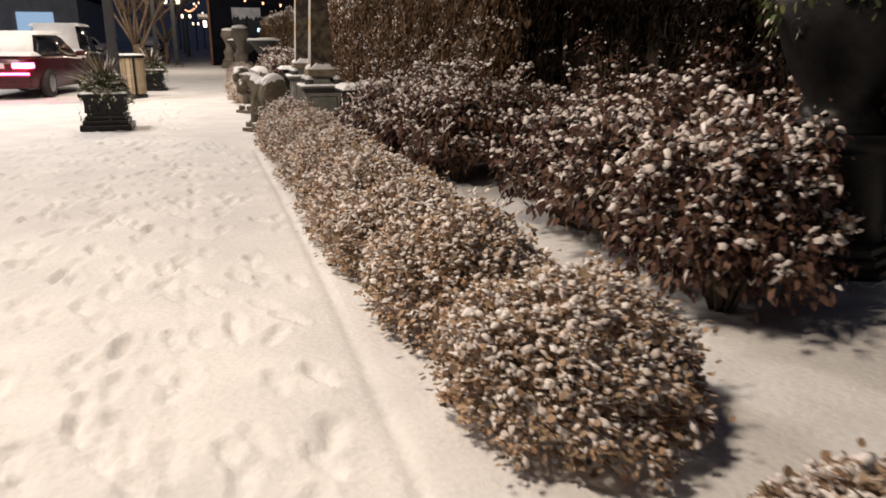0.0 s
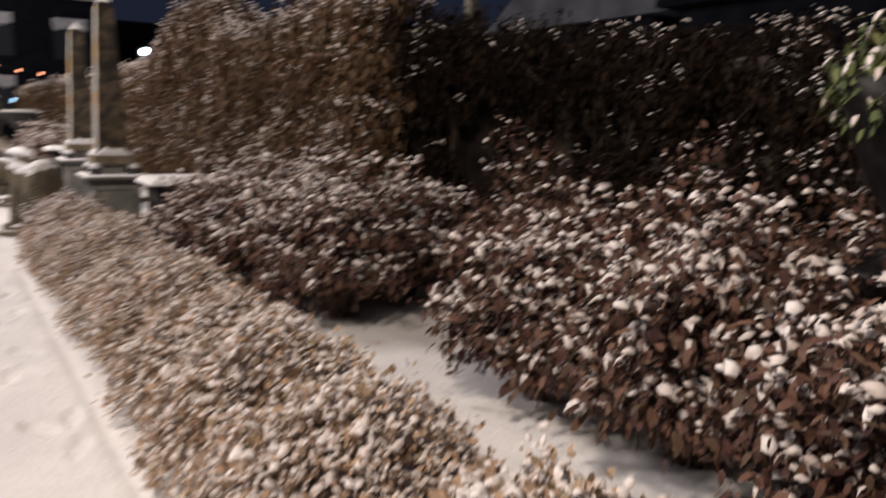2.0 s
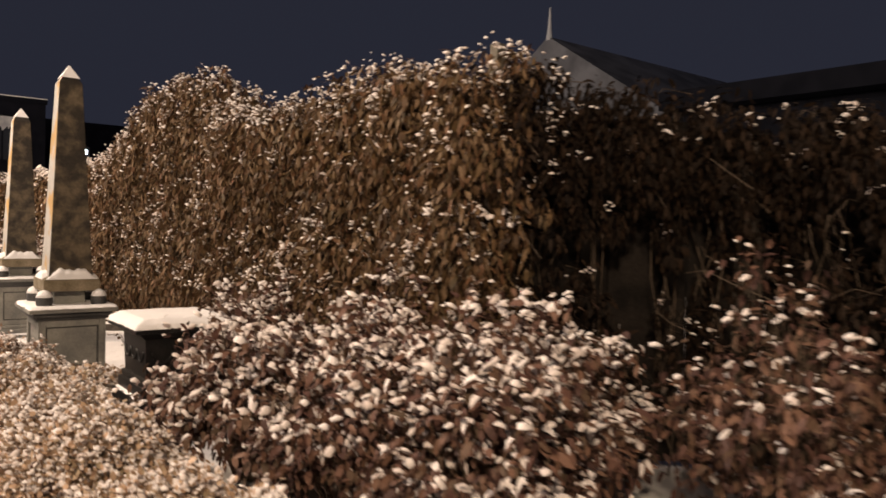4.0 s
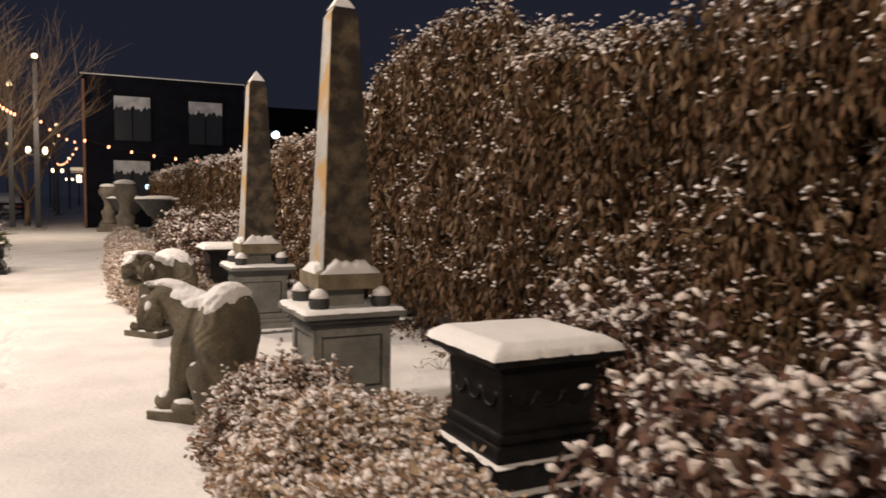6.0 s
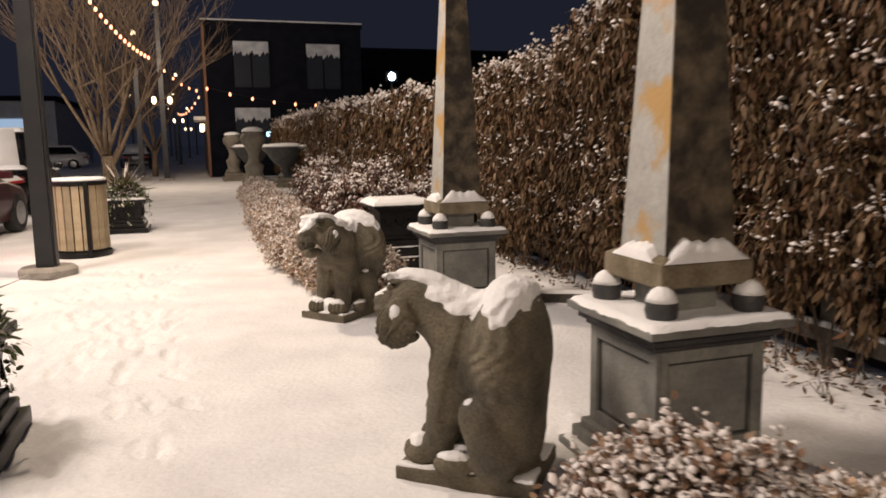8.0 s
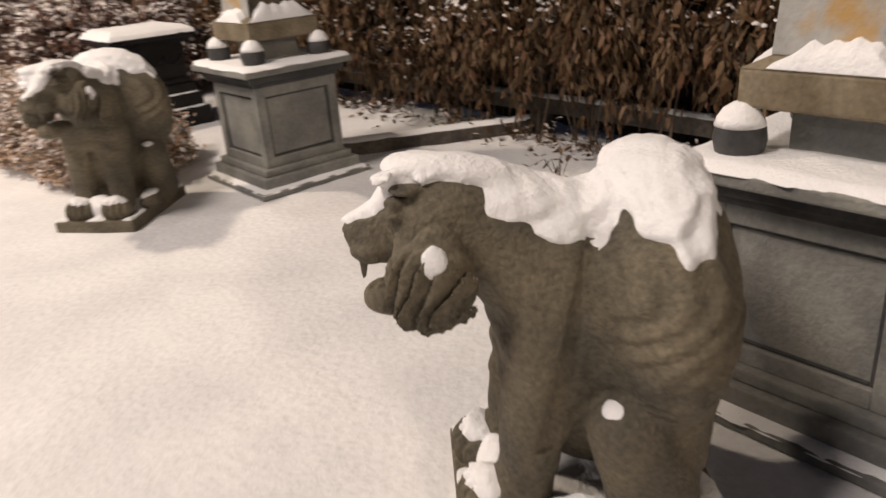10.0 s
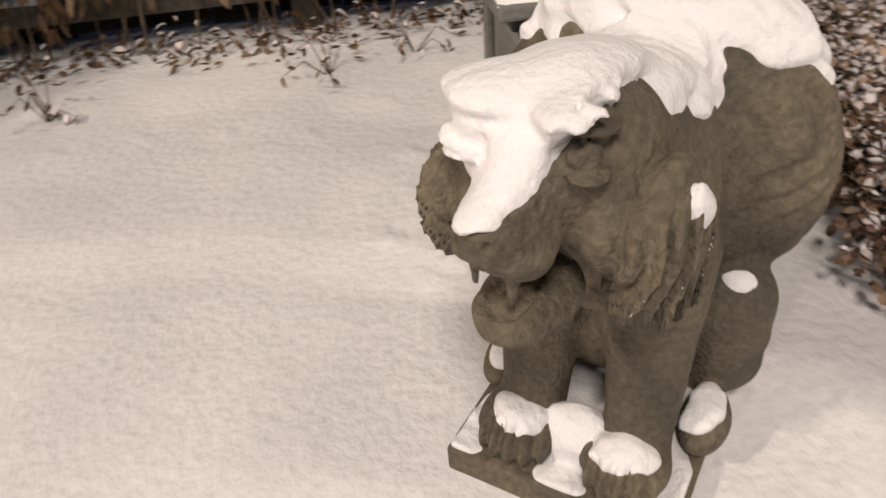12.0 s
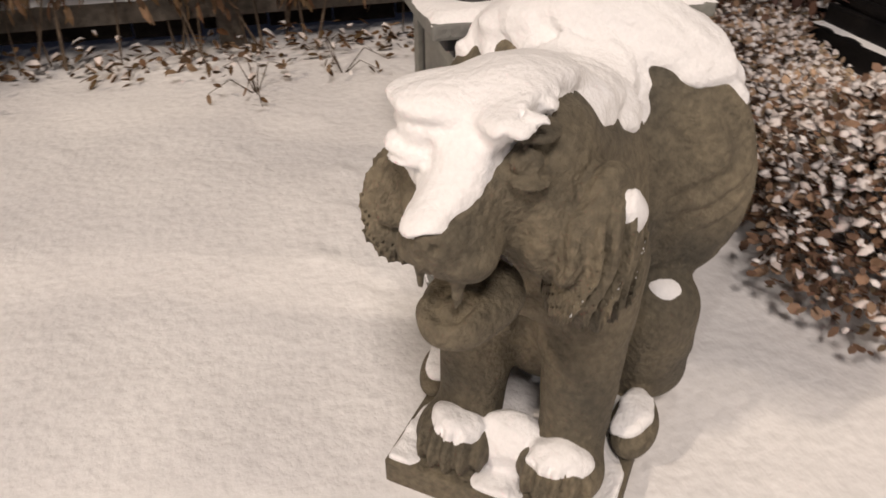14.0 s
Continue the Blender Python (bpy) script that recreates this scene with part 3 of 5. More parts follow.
# ---- obelisks on panelled pedestals ----
def obelisk_material():
    m = material("obelisk_paint", (0.30, 0.30, 0.285), 0.7, second=(0.40, 0.40, 0.385), scale=3, grain=0.1, grain_scale=30, bump=0.2, bump_scale=60)
    n, l = m.node_tree.nodes, m.node_tree.links
    b = n["Principled BSDF"]
    old = b.inputs["Base Color"].links[0].from_socket
    coord = n.new("ShaderNodeTexCoord")
    nz = n.new("ShaderNodeTexNoise")
    nz.inputs["Scale"].default_value, nz.inputs["Detail"].default_value = 2.6, 5
    l.new(coord.outputs["Object"], nz.inputs["Vector"])
    ramp = n.new("ShaderNodeValToRGB")
    ramp.color_ramp.elements[0].position, ramp.color_ramp.elements[1].position = 0.50, 0.56
    l.new(nz.outputs["Fac"], ramp.inputs["Fac"])
    mix = n.new("ShaderNodeMix")
    mix.data_type = "RGBA"
    l.new(ramp.outputs["Color"], mix.inputs["Factor"])
    l.new(old, mix.inputs["A"])
    mix.inputs["B"].default_value = (0.40, 0.25, 0.09, 1)
    l.new(mix.outputs["Result"], b.inputs["Base Color"])
    return m


OCHRE = material("ochre_stone", (0.12, 0.095, 0.055), 0.8, second=(0.24, 0.20, 0.14), scale=6, grain=0.2, bump=0.25)
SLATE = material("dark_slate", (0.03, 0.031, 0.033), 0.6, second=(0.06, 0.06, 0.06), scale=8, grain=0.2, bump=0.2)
OBELISK = obelisk_material()
# Brown mottled stain; the -y face's shade is also put into these tones.
MOTTLED_SHADED = material("mottled_shaded_stone", (0.026, 0.021, 0.016), 0.85, second=(0.12, 0.094, 0.062), scale=7, grain=0.2, grain_scale=40, bump=0.3, spread=(0.42, 0.62))


def panel_face(bm, h, z0, z1, depth=0.018, rim=0.055, inset=0.0):
    """Adds a recessed panel's raised frame round each of the four sides of a block of half width h."""
    for k in range(4):
        c, s = [(1, 0), (0, 1), (-1, 0), (0, -1)][k]
        w = h - inset
        for a0, a1, b0, b1 in ((-w, -w + rim, z0, z1), (w - rim, w, z0, z1), (-w + rim, w - rim, z0, z0 + rim), (-w + rim, w - rim, z1 - rim, z1)):
            if c:
                box(bm, min(c * (h - depth), c * h), max(c * (h - depth), c * h), a0, a1, b0, b1, 0.004)
            else:
                a0, a1 = max(a0, -h + depth), min(a1, h - depth)
                box(bm, a0, a1, min(s * (h - depth), s * h), max(s * (h - depth), s * h), b0, b1, 0.004)


def build_obelisk(place):
    ped = thing("pedestal", "grey panelled stone pedestal with snow on its cap", "pedestal", place, group="obelisk pedestals")
    part("base", boxes((-0.36, 0.36, -0.36, 0.36, 0.0, 0.035), (-0.315, 0.315, -0.315, 0.315, 0.035, 0.10), (-0.285, 0.285, -0.285, 0.285, 0.10, 0.14), bevel=0.008), GREYSTONE, ped)
    part("body", boxes((-0.237, 0.237, -0.237, 0.237, 0.14, 0.585)), GREYSTONE, ped)
    bm = bmesh.new()
    panel_face(bm, 0.255, 0.14, 0.585)
    part("panel_frame", bm, GREYSTONE, ped)
    # Dark strips added to colour in the shade of the panel recess.
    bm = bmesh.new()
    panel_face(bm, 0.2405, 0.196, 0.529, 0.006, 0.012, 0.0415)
    part("panel_shade_line", bm, SLATE, ped, "thin dark line put in as shade round the recessed panels")
    part("cornice", boxes((-0.335, 0.335, -0.335, 0.335, 0.650, 0.685), bevel=0.007), GREYSTONE, ped)
    # Moulding in a dark tone that imitates the shadow gap below the cap.
    part("shaded_frieze", boxes((-0.272, 0.272, -0.272, 0.272, 0.585, 0.612), (-0.298, 0.298, -0.298, 0.298, 0.612, 0.650), bevel=0.007), SLATE, ped, "moulded band coloured dark as the shade under the cap")
    s = snow_slab("snow_sheet", -0.335, 0.335, -0.335, 0.335, 0.683, 0.022, None, 0.03, 0.022, place[1])
    s.matrix_basis = pose(*place)
    tagged(s, "thin sheet of snow lying on the pedestal cap", "snow")
    s = snow_slab("snow_sheet", -0.36, 0.36, -0.36, 0.36, 0.03, 0.016, None, 0.02, 0.03, place[1] + 2)
    s.matrix_basis = pose(*place)
    tagged(s, "snow lying on the pedestal foot", "snow")
    ob = thing("obelisk", "weathered grey obelisk with ochre stains standing on stone balls", "obelisk", (place[0], place[1], 0.686), group="obelisks")
    for sx, sy in ((-1, -1), (1, -1), (1, 1), (-1, 1)):
        part("ball_foot", lathe([(0.035, 0.0), (0.058, 0.015), (0.066, 0.05), (0.060, 0.09), (0.04, 0.118), (0.012, 0.13)], 16, None, sx * 0.205, sy * 0.205), SLATE, ob, "", True)
        part("snow_tip", lathe([(0.063, 0.086), (0.056, 0.106), (0.042, 0.128), (0.02, 0.142), (0.004, 0.146)], 16, None, sx * 0.206, sy * 0.206), SNOW, ob, "cap of snow", True)
    part("block", boxes((-0.12, 0.12, -0.12, 0.12, 0.0, 0.13), bevel=0.006), GREYSTONE, ob)
    bm = boxes((-0.215, 0.215, -0.215, 0.215, 0.13, 0.225), bevel=0.008)
    taper(bm, 0.215, 0.165, 0.225, 0.25)
    part("plinth", bm, OCHRE, ob, "ochre-stained stone plinth")
    bm = bmesh.new()
    taper(bm, 0.165, 0.088, 0.25, 1.86)
    taper(bm, 0.088, 0.006, 1.86, 2.0)
    bmesh.ops.bevel(bm, geom=bm.edges[:], offset=0.004, segments=1, affect="EDGES")
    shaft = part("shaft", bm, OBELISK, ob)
    shaft.data.materials.append(MOTTLED_SHADED)
    # The side facing -y gets the stained tones that also carry its shade.
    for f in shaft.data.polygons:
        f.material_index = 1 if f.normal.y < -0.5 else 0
    bm = bmesh.new()
    taper(bm, 0.072, 0.004, 1.905, 2.015)
    part("snow_tip", bm, SNOW, ob, "snow on the pointed top")
    # drifts leaning on the foot of the shaft
    for k, (hh, sc) in enumerate(((0.10, 1.0), (0.075, 0.75), (0.05, 0.8), (0.05, 0.8))):
        n = 22
        pts, f = [], []
        for i in range(n + 1):
            t = i / n
            top = hh * (0.85 + 0.08 * math.sin(t * 9 + k * 2) + 0.07 * math.sin(t * 31 + k)) * min(1, t * 5, (1 - t) * 5) ** 0.6
            for j, (o, z) in enumerate(((0.215, 0.0), (0.212, 0.45), (0.195, 0.85), (0.162 - 0.045 * top, 1.0))):
                a = (t - 0.5) * 2 * (0.16 * sc if j > 1 else 0.20 * sc)
                pts.append((a, -o, 0.228 + top * z))
        for i in range(n):
            for j in range(3):
                f.append((i * 4 + j, (i + 1) * 4 + j, (i + 1) * 4 + j + 1, i * 4 + j + 1))
        d = mesh_from("snow_drift", pts, f, [SNOW], None, ob, True)
        d.matrix_basis = pose(0, 0, 0, 0, 0, -90 * k)


build_obelisk((2.52, 10.38, 0))
build_obelisk((2.66, 13.62, 0))


# ---- black square pedestals under hipped snow ----
def black_pedestal(place):
    ob = thing("black_pedestal", "black moulded cast pedestal under a thick lid of snow", "pedestal", place, group="black pedestals")
    part("base", boxes((-0.345, 0.345, -0.345, 0.345, 0, 0.15), (-0.31, 0.31, -0.31, 0.31, 0.15, 0.26), (-0.28, 0.28, -0.28, 0.28, 0.26, 0.34), (-0.262, 0.262, -0.262, 0.262, 0.34, 0.385), bevel=0.014), BLACK, ob)
    for h, z in ((0.338, 0.148), (0.304, 0.258)):
        s = snow_slab("ledge_snow", -h, h, -h, h, z, 0.012, ob, 0.012, 0.03, z * 40)
    bm = bmesh.new()
    taper(bm, 0.240, 0.250, 0.385, 0.65)
    part("body", bm, BLACK, ob)
    for k in range(4):
        bm = bmesh.new()
        m = Matrix.Rotation(math.pi / 2 * k, 4, "Z")
        for i in range(3):
            cx = -0.14 + 0.14 * i
            tube(bm, [tuple(m @ Vector((cx + 0.065 * math.cos(a), -0.247, 0.565 - 0.075 * math.sin(a)))) for a in [math.pi * t / 8 for t in range(9)]], 0.009, 0.009, 6)
        part("swag_relief", bm, BLACK, ob, "cast swag relief", True)
    bm = bmesh.new()
    taper(bm, 0.255, 0.305, 0.65, 0.695)
    box(bm, -0.335, 0.335, -0.335, 0.335, 0.695, 0.73, 0.01)
    part("lid", bm, BLACK, ob)
    s = snow_slab("snow_heap", -0.34, 0.34, -0.34, 0.34, 0.725, 0.022, None, 0.022, 0.0136, place[1], 0.042, 0.10)
    s.matrix_basis = pose(*place)
    tagged(s, "thick hipped layer of snow lying on the black pedestal", "snow")


black_pedestal((2.84, 8.66, 0))
black_pedestal((2.72, 15.85, 0))


# ---- dry weeds standing in the open snow ----
def weed(place, seed):
    ob = thing("dry_weed", "small withered weed standing in the snow", "weed", place, group="dry weeds")
    rnd = np.random.default_rng(seed)
    bm, tips = bmesh.new(), []
    for i in range(7):
        a, l = rnd.uniform(0, 6.28), rnd.uniform(0.08, 0.24)
        tip = (l * math.cos(a), l * math.sin(a), rnd.uniform(0.02, 0.14))
        tube(bm, [(0, 0, -0.01), (tip[0] * 0.5, tip[1] * 0.5, tip[2] + 0.03), tip], 0.003, 0.0015, 4)
        tips += [tip, (tip[0] * 0.7, tip[1] * 0.7, tip[2] + 0.01)]
    part("stalks", bm, TWIG, ob)["kind"] = "stuff"
    p = np.array(tips)
    leaves("leaves", p, rnd.normal(0, 1, p.shape), np.full(len(p), 0.045), np.full(len(p), 0.02), rnd.uniform(0, 1, len(p)) < 0.2, [LEAF_VINE, SNOW_LEAF], ob)["kind"] = "stuff"


weed((3.62, 11.12, 0), 1)
weed((3.75, 10.75, 0), 2)
weed((3.5, 12.2, 0), 3)
weed((3.72, 9.9, 0), 4)


# ---- stone lions ----
def ell(P, c, r, turn=0.0):
    """Distance-like field of an ellipsoid."""
    q = P - np.array(c)
    if turn:
        a = radians(turn)
        q = np.stack([q[..., 0] * math.cos(a) + q[..., 2] * math.sin(a), q[..., 1], -q[..., 0] * math.sin(a) + q[..., 2] * math.cos(a)], -1)
    r = np.array(r)
    k0 = np.linalg.norm(q / r, axis=-1)
    k1 = np.linalg.norm(q / r ** 2, axis=-1)
    return k0 * (k0 - 1) / (k1 + 1e-6)


def cap(P, a, b, ra, rb):
    a, b = np.array(a), np.array(b)
    h = np.clip(((P - a) @ (b - a)) / ((b - a) @ (b - a)), 0, 1)
    return np.linalg.norm(P - a - h[..., None] * (b - a), axis=-1) - (ra + (rb - ra) * h)


def smin(a, b, k):
    h = np.clip(0.5 + 0.5 * (b - a) / k, 0, 1)
    return b + (a - b) * h - k * h * (1 - h)


def lion_field(P):
    x, y, z = P[..., 0], P[..., 1], P[..., 2]
    A = np.stack([x, np.abs(y), z], -1)
    d = cap(P, (-0.09, 0, 0.70), (-0.34, 0, 0.56), 0.118, 0.17)             # neck and back
    d = smin(d, ell(P, (-0.225, 0, 0.48), (0.120, 0.158, 0.19)), 0.06)         # chest
    d = smin(d, ell(P, (-0.31, 0, 0.36), (0.15, 0.15, 0.24)), 0.05)
    d = smin(d, ell(P, (-0.45, 0, 0.53), (0.160, 0.305, 0.300)), 0.045)       # high broad hindquarters
    d = smin(d, ell(P, (-0.46, 0, 0.26), (0.13, 0.20, 0.30)), 0.06)
    d = smin(d, cap(A, (-0.205, 0.095, 0.48), (-0.155, 0.10, 0.13), 0.086, 0.062), 0.022)   # fore legs
    d = np.maximum(d, -cap(P, (-0.13, 0, 0.13), (-0.14, 0, 0.37), 0.045, 0.022))           # gap between them
    d = smin(d, ell(A, (-0.090, 0.10, 0.098), (0.085, 0.080, 0.062)), 0.025)  # fore paws
    d = smin(d, cap(A, (-0.36, 0.185, 0.30), (-0.42, 0.17, 0.12), 0.085, 0.095), 0.02)     # hind knees
    d = smin(d, ell(A, (-0.25, 0.20, 0.09), (0.085, 0.045, 0.045)), 0.02)     # hind paws
    # head, turned a little to its right
    ca, sa = math.cos(radians(-8)), math.sin(radians(-8))
    hx, hy = -0.05 + (x + 0.05) * ca + y * sa, -(x + 0.05) * sa + y * ca
    B = np.stack([hx, np.abs(hy), z], -1)
    ay = B[..., 1]
    head = ell(B, (-0.025, 0, 0.732), (0.122, 0.122, 0.104), -10)             # skull
    head = smin(head, cap(B, (0.01, 0, 0.762), (0.145, 0, 0.708), 0.062, 0.036), 0.03)   # bridge of the nose
    head = smin(head, ell(B, (0.102, 0, 0.684), (0.078, 0.060, 0.048)), 0.02)  # muzzle
    head = smin(head, ell(B, (0.126, 0.032, 0.676), (0.046, 0.036, 0.030)), 0.005)       # whisker pads
    head = smin(head, ell(B, (0.162, 0, 0.712), (0.026, 0.036, 0.020)), 0.008)  # nose
    head = smin(head, ell(B, (0.005, 0.090, 0.672), (0.072, 0.045, 0.072)), 0.02)  # cheeks
    mouth = ell(B, (0.110, 0, 0.606), (0.110, 0.052, 0.036), -6)
    head = np.maximum(head, -mouth)
    jaw = smin(ell(B, (0.066, 0, 0.552), (0.094, 0.064, 0.034), -4), ell(B, (0.124, 0, 0.564), (0.036, 0.048, 0.025)), 0.02)
    head = smin(head, jaw, 0.012)
    head = np.maximum(head, -ell(B, (0.120, 0, 0.604), (0.074, 0.042, 0.034), -4))
    head = smin(head, ell(B, (0.078, 0, 0.576), (0.060, 0.024, 0.014), -4), 0.006)   # tongue
    head = np.minimum(head, cap(B, (0.148, 0.028, 0.645), (0.152, 0.027, 0.612), 0.009, 0.003))  # fangs
    head = smin(head, ell(B, (0.040, 0.060, 0.812), (0.036, 0.036, 0.012)), 0.012)   # brows
    head = np.maximum(head, -ell(B, (0.084, 0.084, 0.788), (0.036, 0.036, 0.024)))
    ball = np.maximum(ell(B, (0.064, 0.066, 0.784), (0.024, 0.023, 0.018)), -ell(B, (0.084, 0.084, 0.787), (0.010, 0.010, 0.009)))
    head = np.minimum(head, ball)
    head = smin(head, ell(B, (0.070, 0.074, 0.766), (0.030, 0.028, 0.007)), 0.006)   # lower lids
    head = np.maximum(head, -ell(B, (0.187, 0.018, 0.712), (0.014, 0.011, 0.009)))   # nostrils
    head = head + 0.006 * np.exp(-(hy / 0.004) ** 2) * (hx > 0.12) * (z > 0.62) * (z < 0.705)   # lip cleft
    head = head + 0.0022 * np.sin(z * 230 + hx * 40) * np.exp(-((hx - 0.125) / 0.04) ** 2 - ((z - 0.66) / 0.03) ** 2)
    across = (hx - ay) * 0.72 + 0.35 * (z - 0.66) + 0.004 * np.sin(z * 60)     # ruff of flowing locks
    comb = 0.62 * np.cos(across * 2 * math.pi / 0.027) + 0.38 * np.cos(across * 2 * math.pi / 0.0175 + 1 + 12 * z)
    ruff = ell(B, (-0.004, 0.142, 0.655), (0.082, 0.046, 0.090), 12)
    ruff = ruff + comb * (0.0145 + 0.018 * np.clip((0.635 - z) / 0.05, 0, 1)) * np.clip((0.735 - z) / 0.04, 0, 1)
    head = smin(head, ruff, 0.006)
    d = smin(d, head, 0.018)
    ears = np.maximum(ell(B, (-0.020, 0.140, 0.722), (0.045, 0.028, 0.042)), -ell(B, (-0.008, 0.168, 0.722), (0.028, 0.016, 0.027)))
    d = smin(d, ears, 0.010)
    # toes
    d = d + 0.0075 * np.sin(y * 215) * np.clip((x + 0.055) / 0.02, 0, 1) * (z < 0.155) * (z > 0.05)
    # creases of the chest and folded haunch
    d = d + 0.004 * np.sin(z * 70 + 20 * np.abs(y)) * np.exp(-((x + 0.09) / 0.05) ** 2) * (z > 0.30) * (z < 0.52)
    d = d + 0.005 * np.sin((z * 0.6 + x) * 95 + 4 * np.sin(z * 23)) * np.exp(-((np.abs(y) - 0.25) / 0.06) ** 2) * (x < -0.3) * (z > 0.4)
    # worn carving
    d = d + 0.0032 * np.sin(x * 34 + 3 * np.sin(z * 17)) * np.sin(z * 29 + y * 21) * np.sin(y * 31 + x * 9)
    fold = np.abs(x + 0.305 - 0.24 * (0.72 - z)) - 0.008
    d = d + 0.012 * np.exp(-(np.maximum(fold, 0) / 0.012) ** 2) * (np.abs(y) > 0.1) * (z > 0.25)
    plate = np.max(np.stack([np.abs(x + 0.297) - 0.297, np.abs(y) - 0.215, np.abs(z - 0.02) - 0.038], -1), -1)
    return np.minimum(d, plate)


def nets(F, lo, step):
    """The zero surface of a field on a grid, as points and quads (surface nets)."""
    s = F < 0
    c = np.zeros(tuple(n - 1 for n in F.shape), int)
    acc = np.zeros(c.shape + (3,))
    cnt = np.zeros(c.shape)
    sl = [slice(0, -1), slice(1, None)]
    corner = [(i, j, k) for i in (0, 1) for j in (0, 1) for k in (0, 1)]
    for a in corner:
        for ax in range(3):
            if a[ax] == 0:
                b = list(a)
                b[ax] = 1
                fa, fb = F[sl[a[0]], sl[a[1]], sl[a[2]]], F[sl[b[0]], sl[b[1]], sl[b[2]]]
                m = (fa < 0) != (fb < 0)
                t = np.where(m, fa / np.where(m, fa - fb, 1), 0)
                for k in range(3):
                    acc[..., k] += m * (a[k] + (t if k == ax else 0))
                cnt += m
    on = cnt > 0
    ids = -np.ones(c.shape, int)
    ids[on] = np.arange(on.sum())
    ijk = np.argwhere(on)
    V = (ijk + acc[on] / cnt[on][:, None]) * step + np.array(lo)
    quads = []
    for ax in range(3):
        o = [k for k in range(3) if k != ax]
        n = F.shape
        rng = [slice(1, n[k] - 1) for k in range(3)]
        rng[ax] = slice(0, n[ax] - 1)
        nxt = list(rng)
        nxt[ax] = slice(1, n[ax])
        a, b = s[tuple(rng)], s[tuple(nxt)]
        for flag, rev in ((a & ~b, False), (~a & b, True)):
            p = np.argwhere(flag)
            if not len(p):
                continue
            p[:, o[0]] += 1
            p[:, o[1]] += 1
            e0, e1 = np.zeros(3, int), np.zeros(3, int)
            e0[o[0]], e1[o[1]] = 1, 1
            q = np.stack([ids[tuple((p - e0 - e1).T)], ids[tuple((p - e1).T)], ids[tuple(p.T)], ids[tuple((p - e0).T)]], 1)
            if rev != (ax == 1):
                q = q[:, ::-1]
            quads.append(q)
    Q = np.concatenate(quads)
    return V, Q[(Q >= 0).all(1)]


def build_lions():
    step, lo = 0.0056, (-0.68, -0.36, -0.035)
    n = (163, 131, 172)
    g = np.stack(np.meshgrid(*[lo[k] + step * np.arange(n[k]) for k in range(3)], indexing="ij"), -1)
    F = lion_field(g)
    V, Q = nets(F, lo, step)
    lion = mesh_from("lion_statue", V, Q, [STONE], None, None, True)
    tagged(lion, "carved brown stone statue of a crouching lion on a slab", "statue", group="stone lions")
    x, y, z = g[..., 0], g[..., 1], g[..., 2]
    # snow: what lies over the upward faces, thicker on the crown and back
    rr = np.random.default_rng(12)
    lump = 0.0
    for w in range(14):
        q = rr.normal(0, 1, 3)
        q *= rr.uniform(60, 200) / np.linalg.norm(q)
        lump = lump + 0.011 / (1 + np.linalg.norm(q) / 40) * np.sin(g @ q + rr.uniform(0, 6))
    lump = 0.30 * lump + 0.0009 * np.sin(x * 310 + 4 * np.sin(y * 90)) * np.sin(y * 330 + 3 * np.sin(z * 110)) * np.sin(z * 290)
    soft = F
    for turn in range(3):
        for ax in range(3):
            soft = (np.roll(soft, 2, ax) + soft + np.roll(soft, -2, ax)) / 3
    gx, gy, gz = np.gradient(soft, step)
    up = gz / np.sqrt(gx ** 2 + gy ** 2 + gz ** 2 + 1e-9)
    cover = np.clip((up + 9 * lump - np.where(z > 0.5, 0.52, 0.62)) / 0.26, 0, 1)
    depth = (0.011 + 0.015 * np.clip((z - 0.35) / 0.2, 0, 1)) * np.sqrt(cover) - 0.011 * (1 - cover) + 0.8 * lump * cover
    depth = np.where(z < 0.075, np.minimum(depth, 0.014), depth)
    ca, sa = math.cos(radians(-8)), math.sin(radians(-8))
    hs = np.stack([-0.05 + (x + 0.05) * ca + y * sa, -(x + 0.05) * sa + y * ca, z], -1)
    level = np.interp(hs[..., 1], [-0.3, -0.17, -0.12, -0.05, 0, 0.03, 0.06, 0.10, 0.14, 0.3], [0.84, 0.77, 0.712, 0.700, 0.700, 0.745, 0.828, 0.826, 0.86, 0.86])
    crown = (0.013 + 0.016 * np.clip((z - 0.77) / 0.06, 0, 1)) * np.sqrt(np.clip((z - level + 2 * lump) / 0.03, 0, 1)) - 0.003 + 0.35 * lump      # the cap on the head
    at_head = np.clip((hs[..., 0] + 0.17) / 0.07, 0, 1) * (z > 0.60)
    depth = depth * (1 - at_head) + crown * at_head
    S = np.maximum(F - depth, -(F + 0.012))
    keep_out = np.minimum(ell(g, (0.080, 0.086, 0.798), (0.056, 0.050, 0.042)), ell(g, (0.205, 0, 0.69), (0.05, 0.06, 0.05)))
    keep_out = np.minimum(keep_out, ell(g, (0.10, 0, 0.60), (0.12, 0.095, 0.060)))
    S = np.maximum(S, -(keep_out + 0.7 * lump))
    S = np.minimum(S, np.maximum(ell(g, (-0.105, 0, 0.09), (0.05, 0.085, 0.075)) + lump, -(F + 0.012)))   # heap between the paws
    patch = ell(g, (0.006, 0.168, 0.708), (0.023, 0.017, 0.034)) + 0.9 * lump
    S = np.minimum(S, patch)
    over = np.maximum(np.abs(x + 0.297) - 0.292, np.abs(y) - 0.210) + 0.5 * lump
    S = np.where(z < 0.10, np.maximum(S, over), S)
    V, Q = nets(S, lo, step)
    snow = mesh_from("lion_snow", V, Q, [SNOW], None, None, True)
    tagged(snow, "fresh snow heaped on the head, back and paws of the stone lion", "snow", group="snow on the lions")
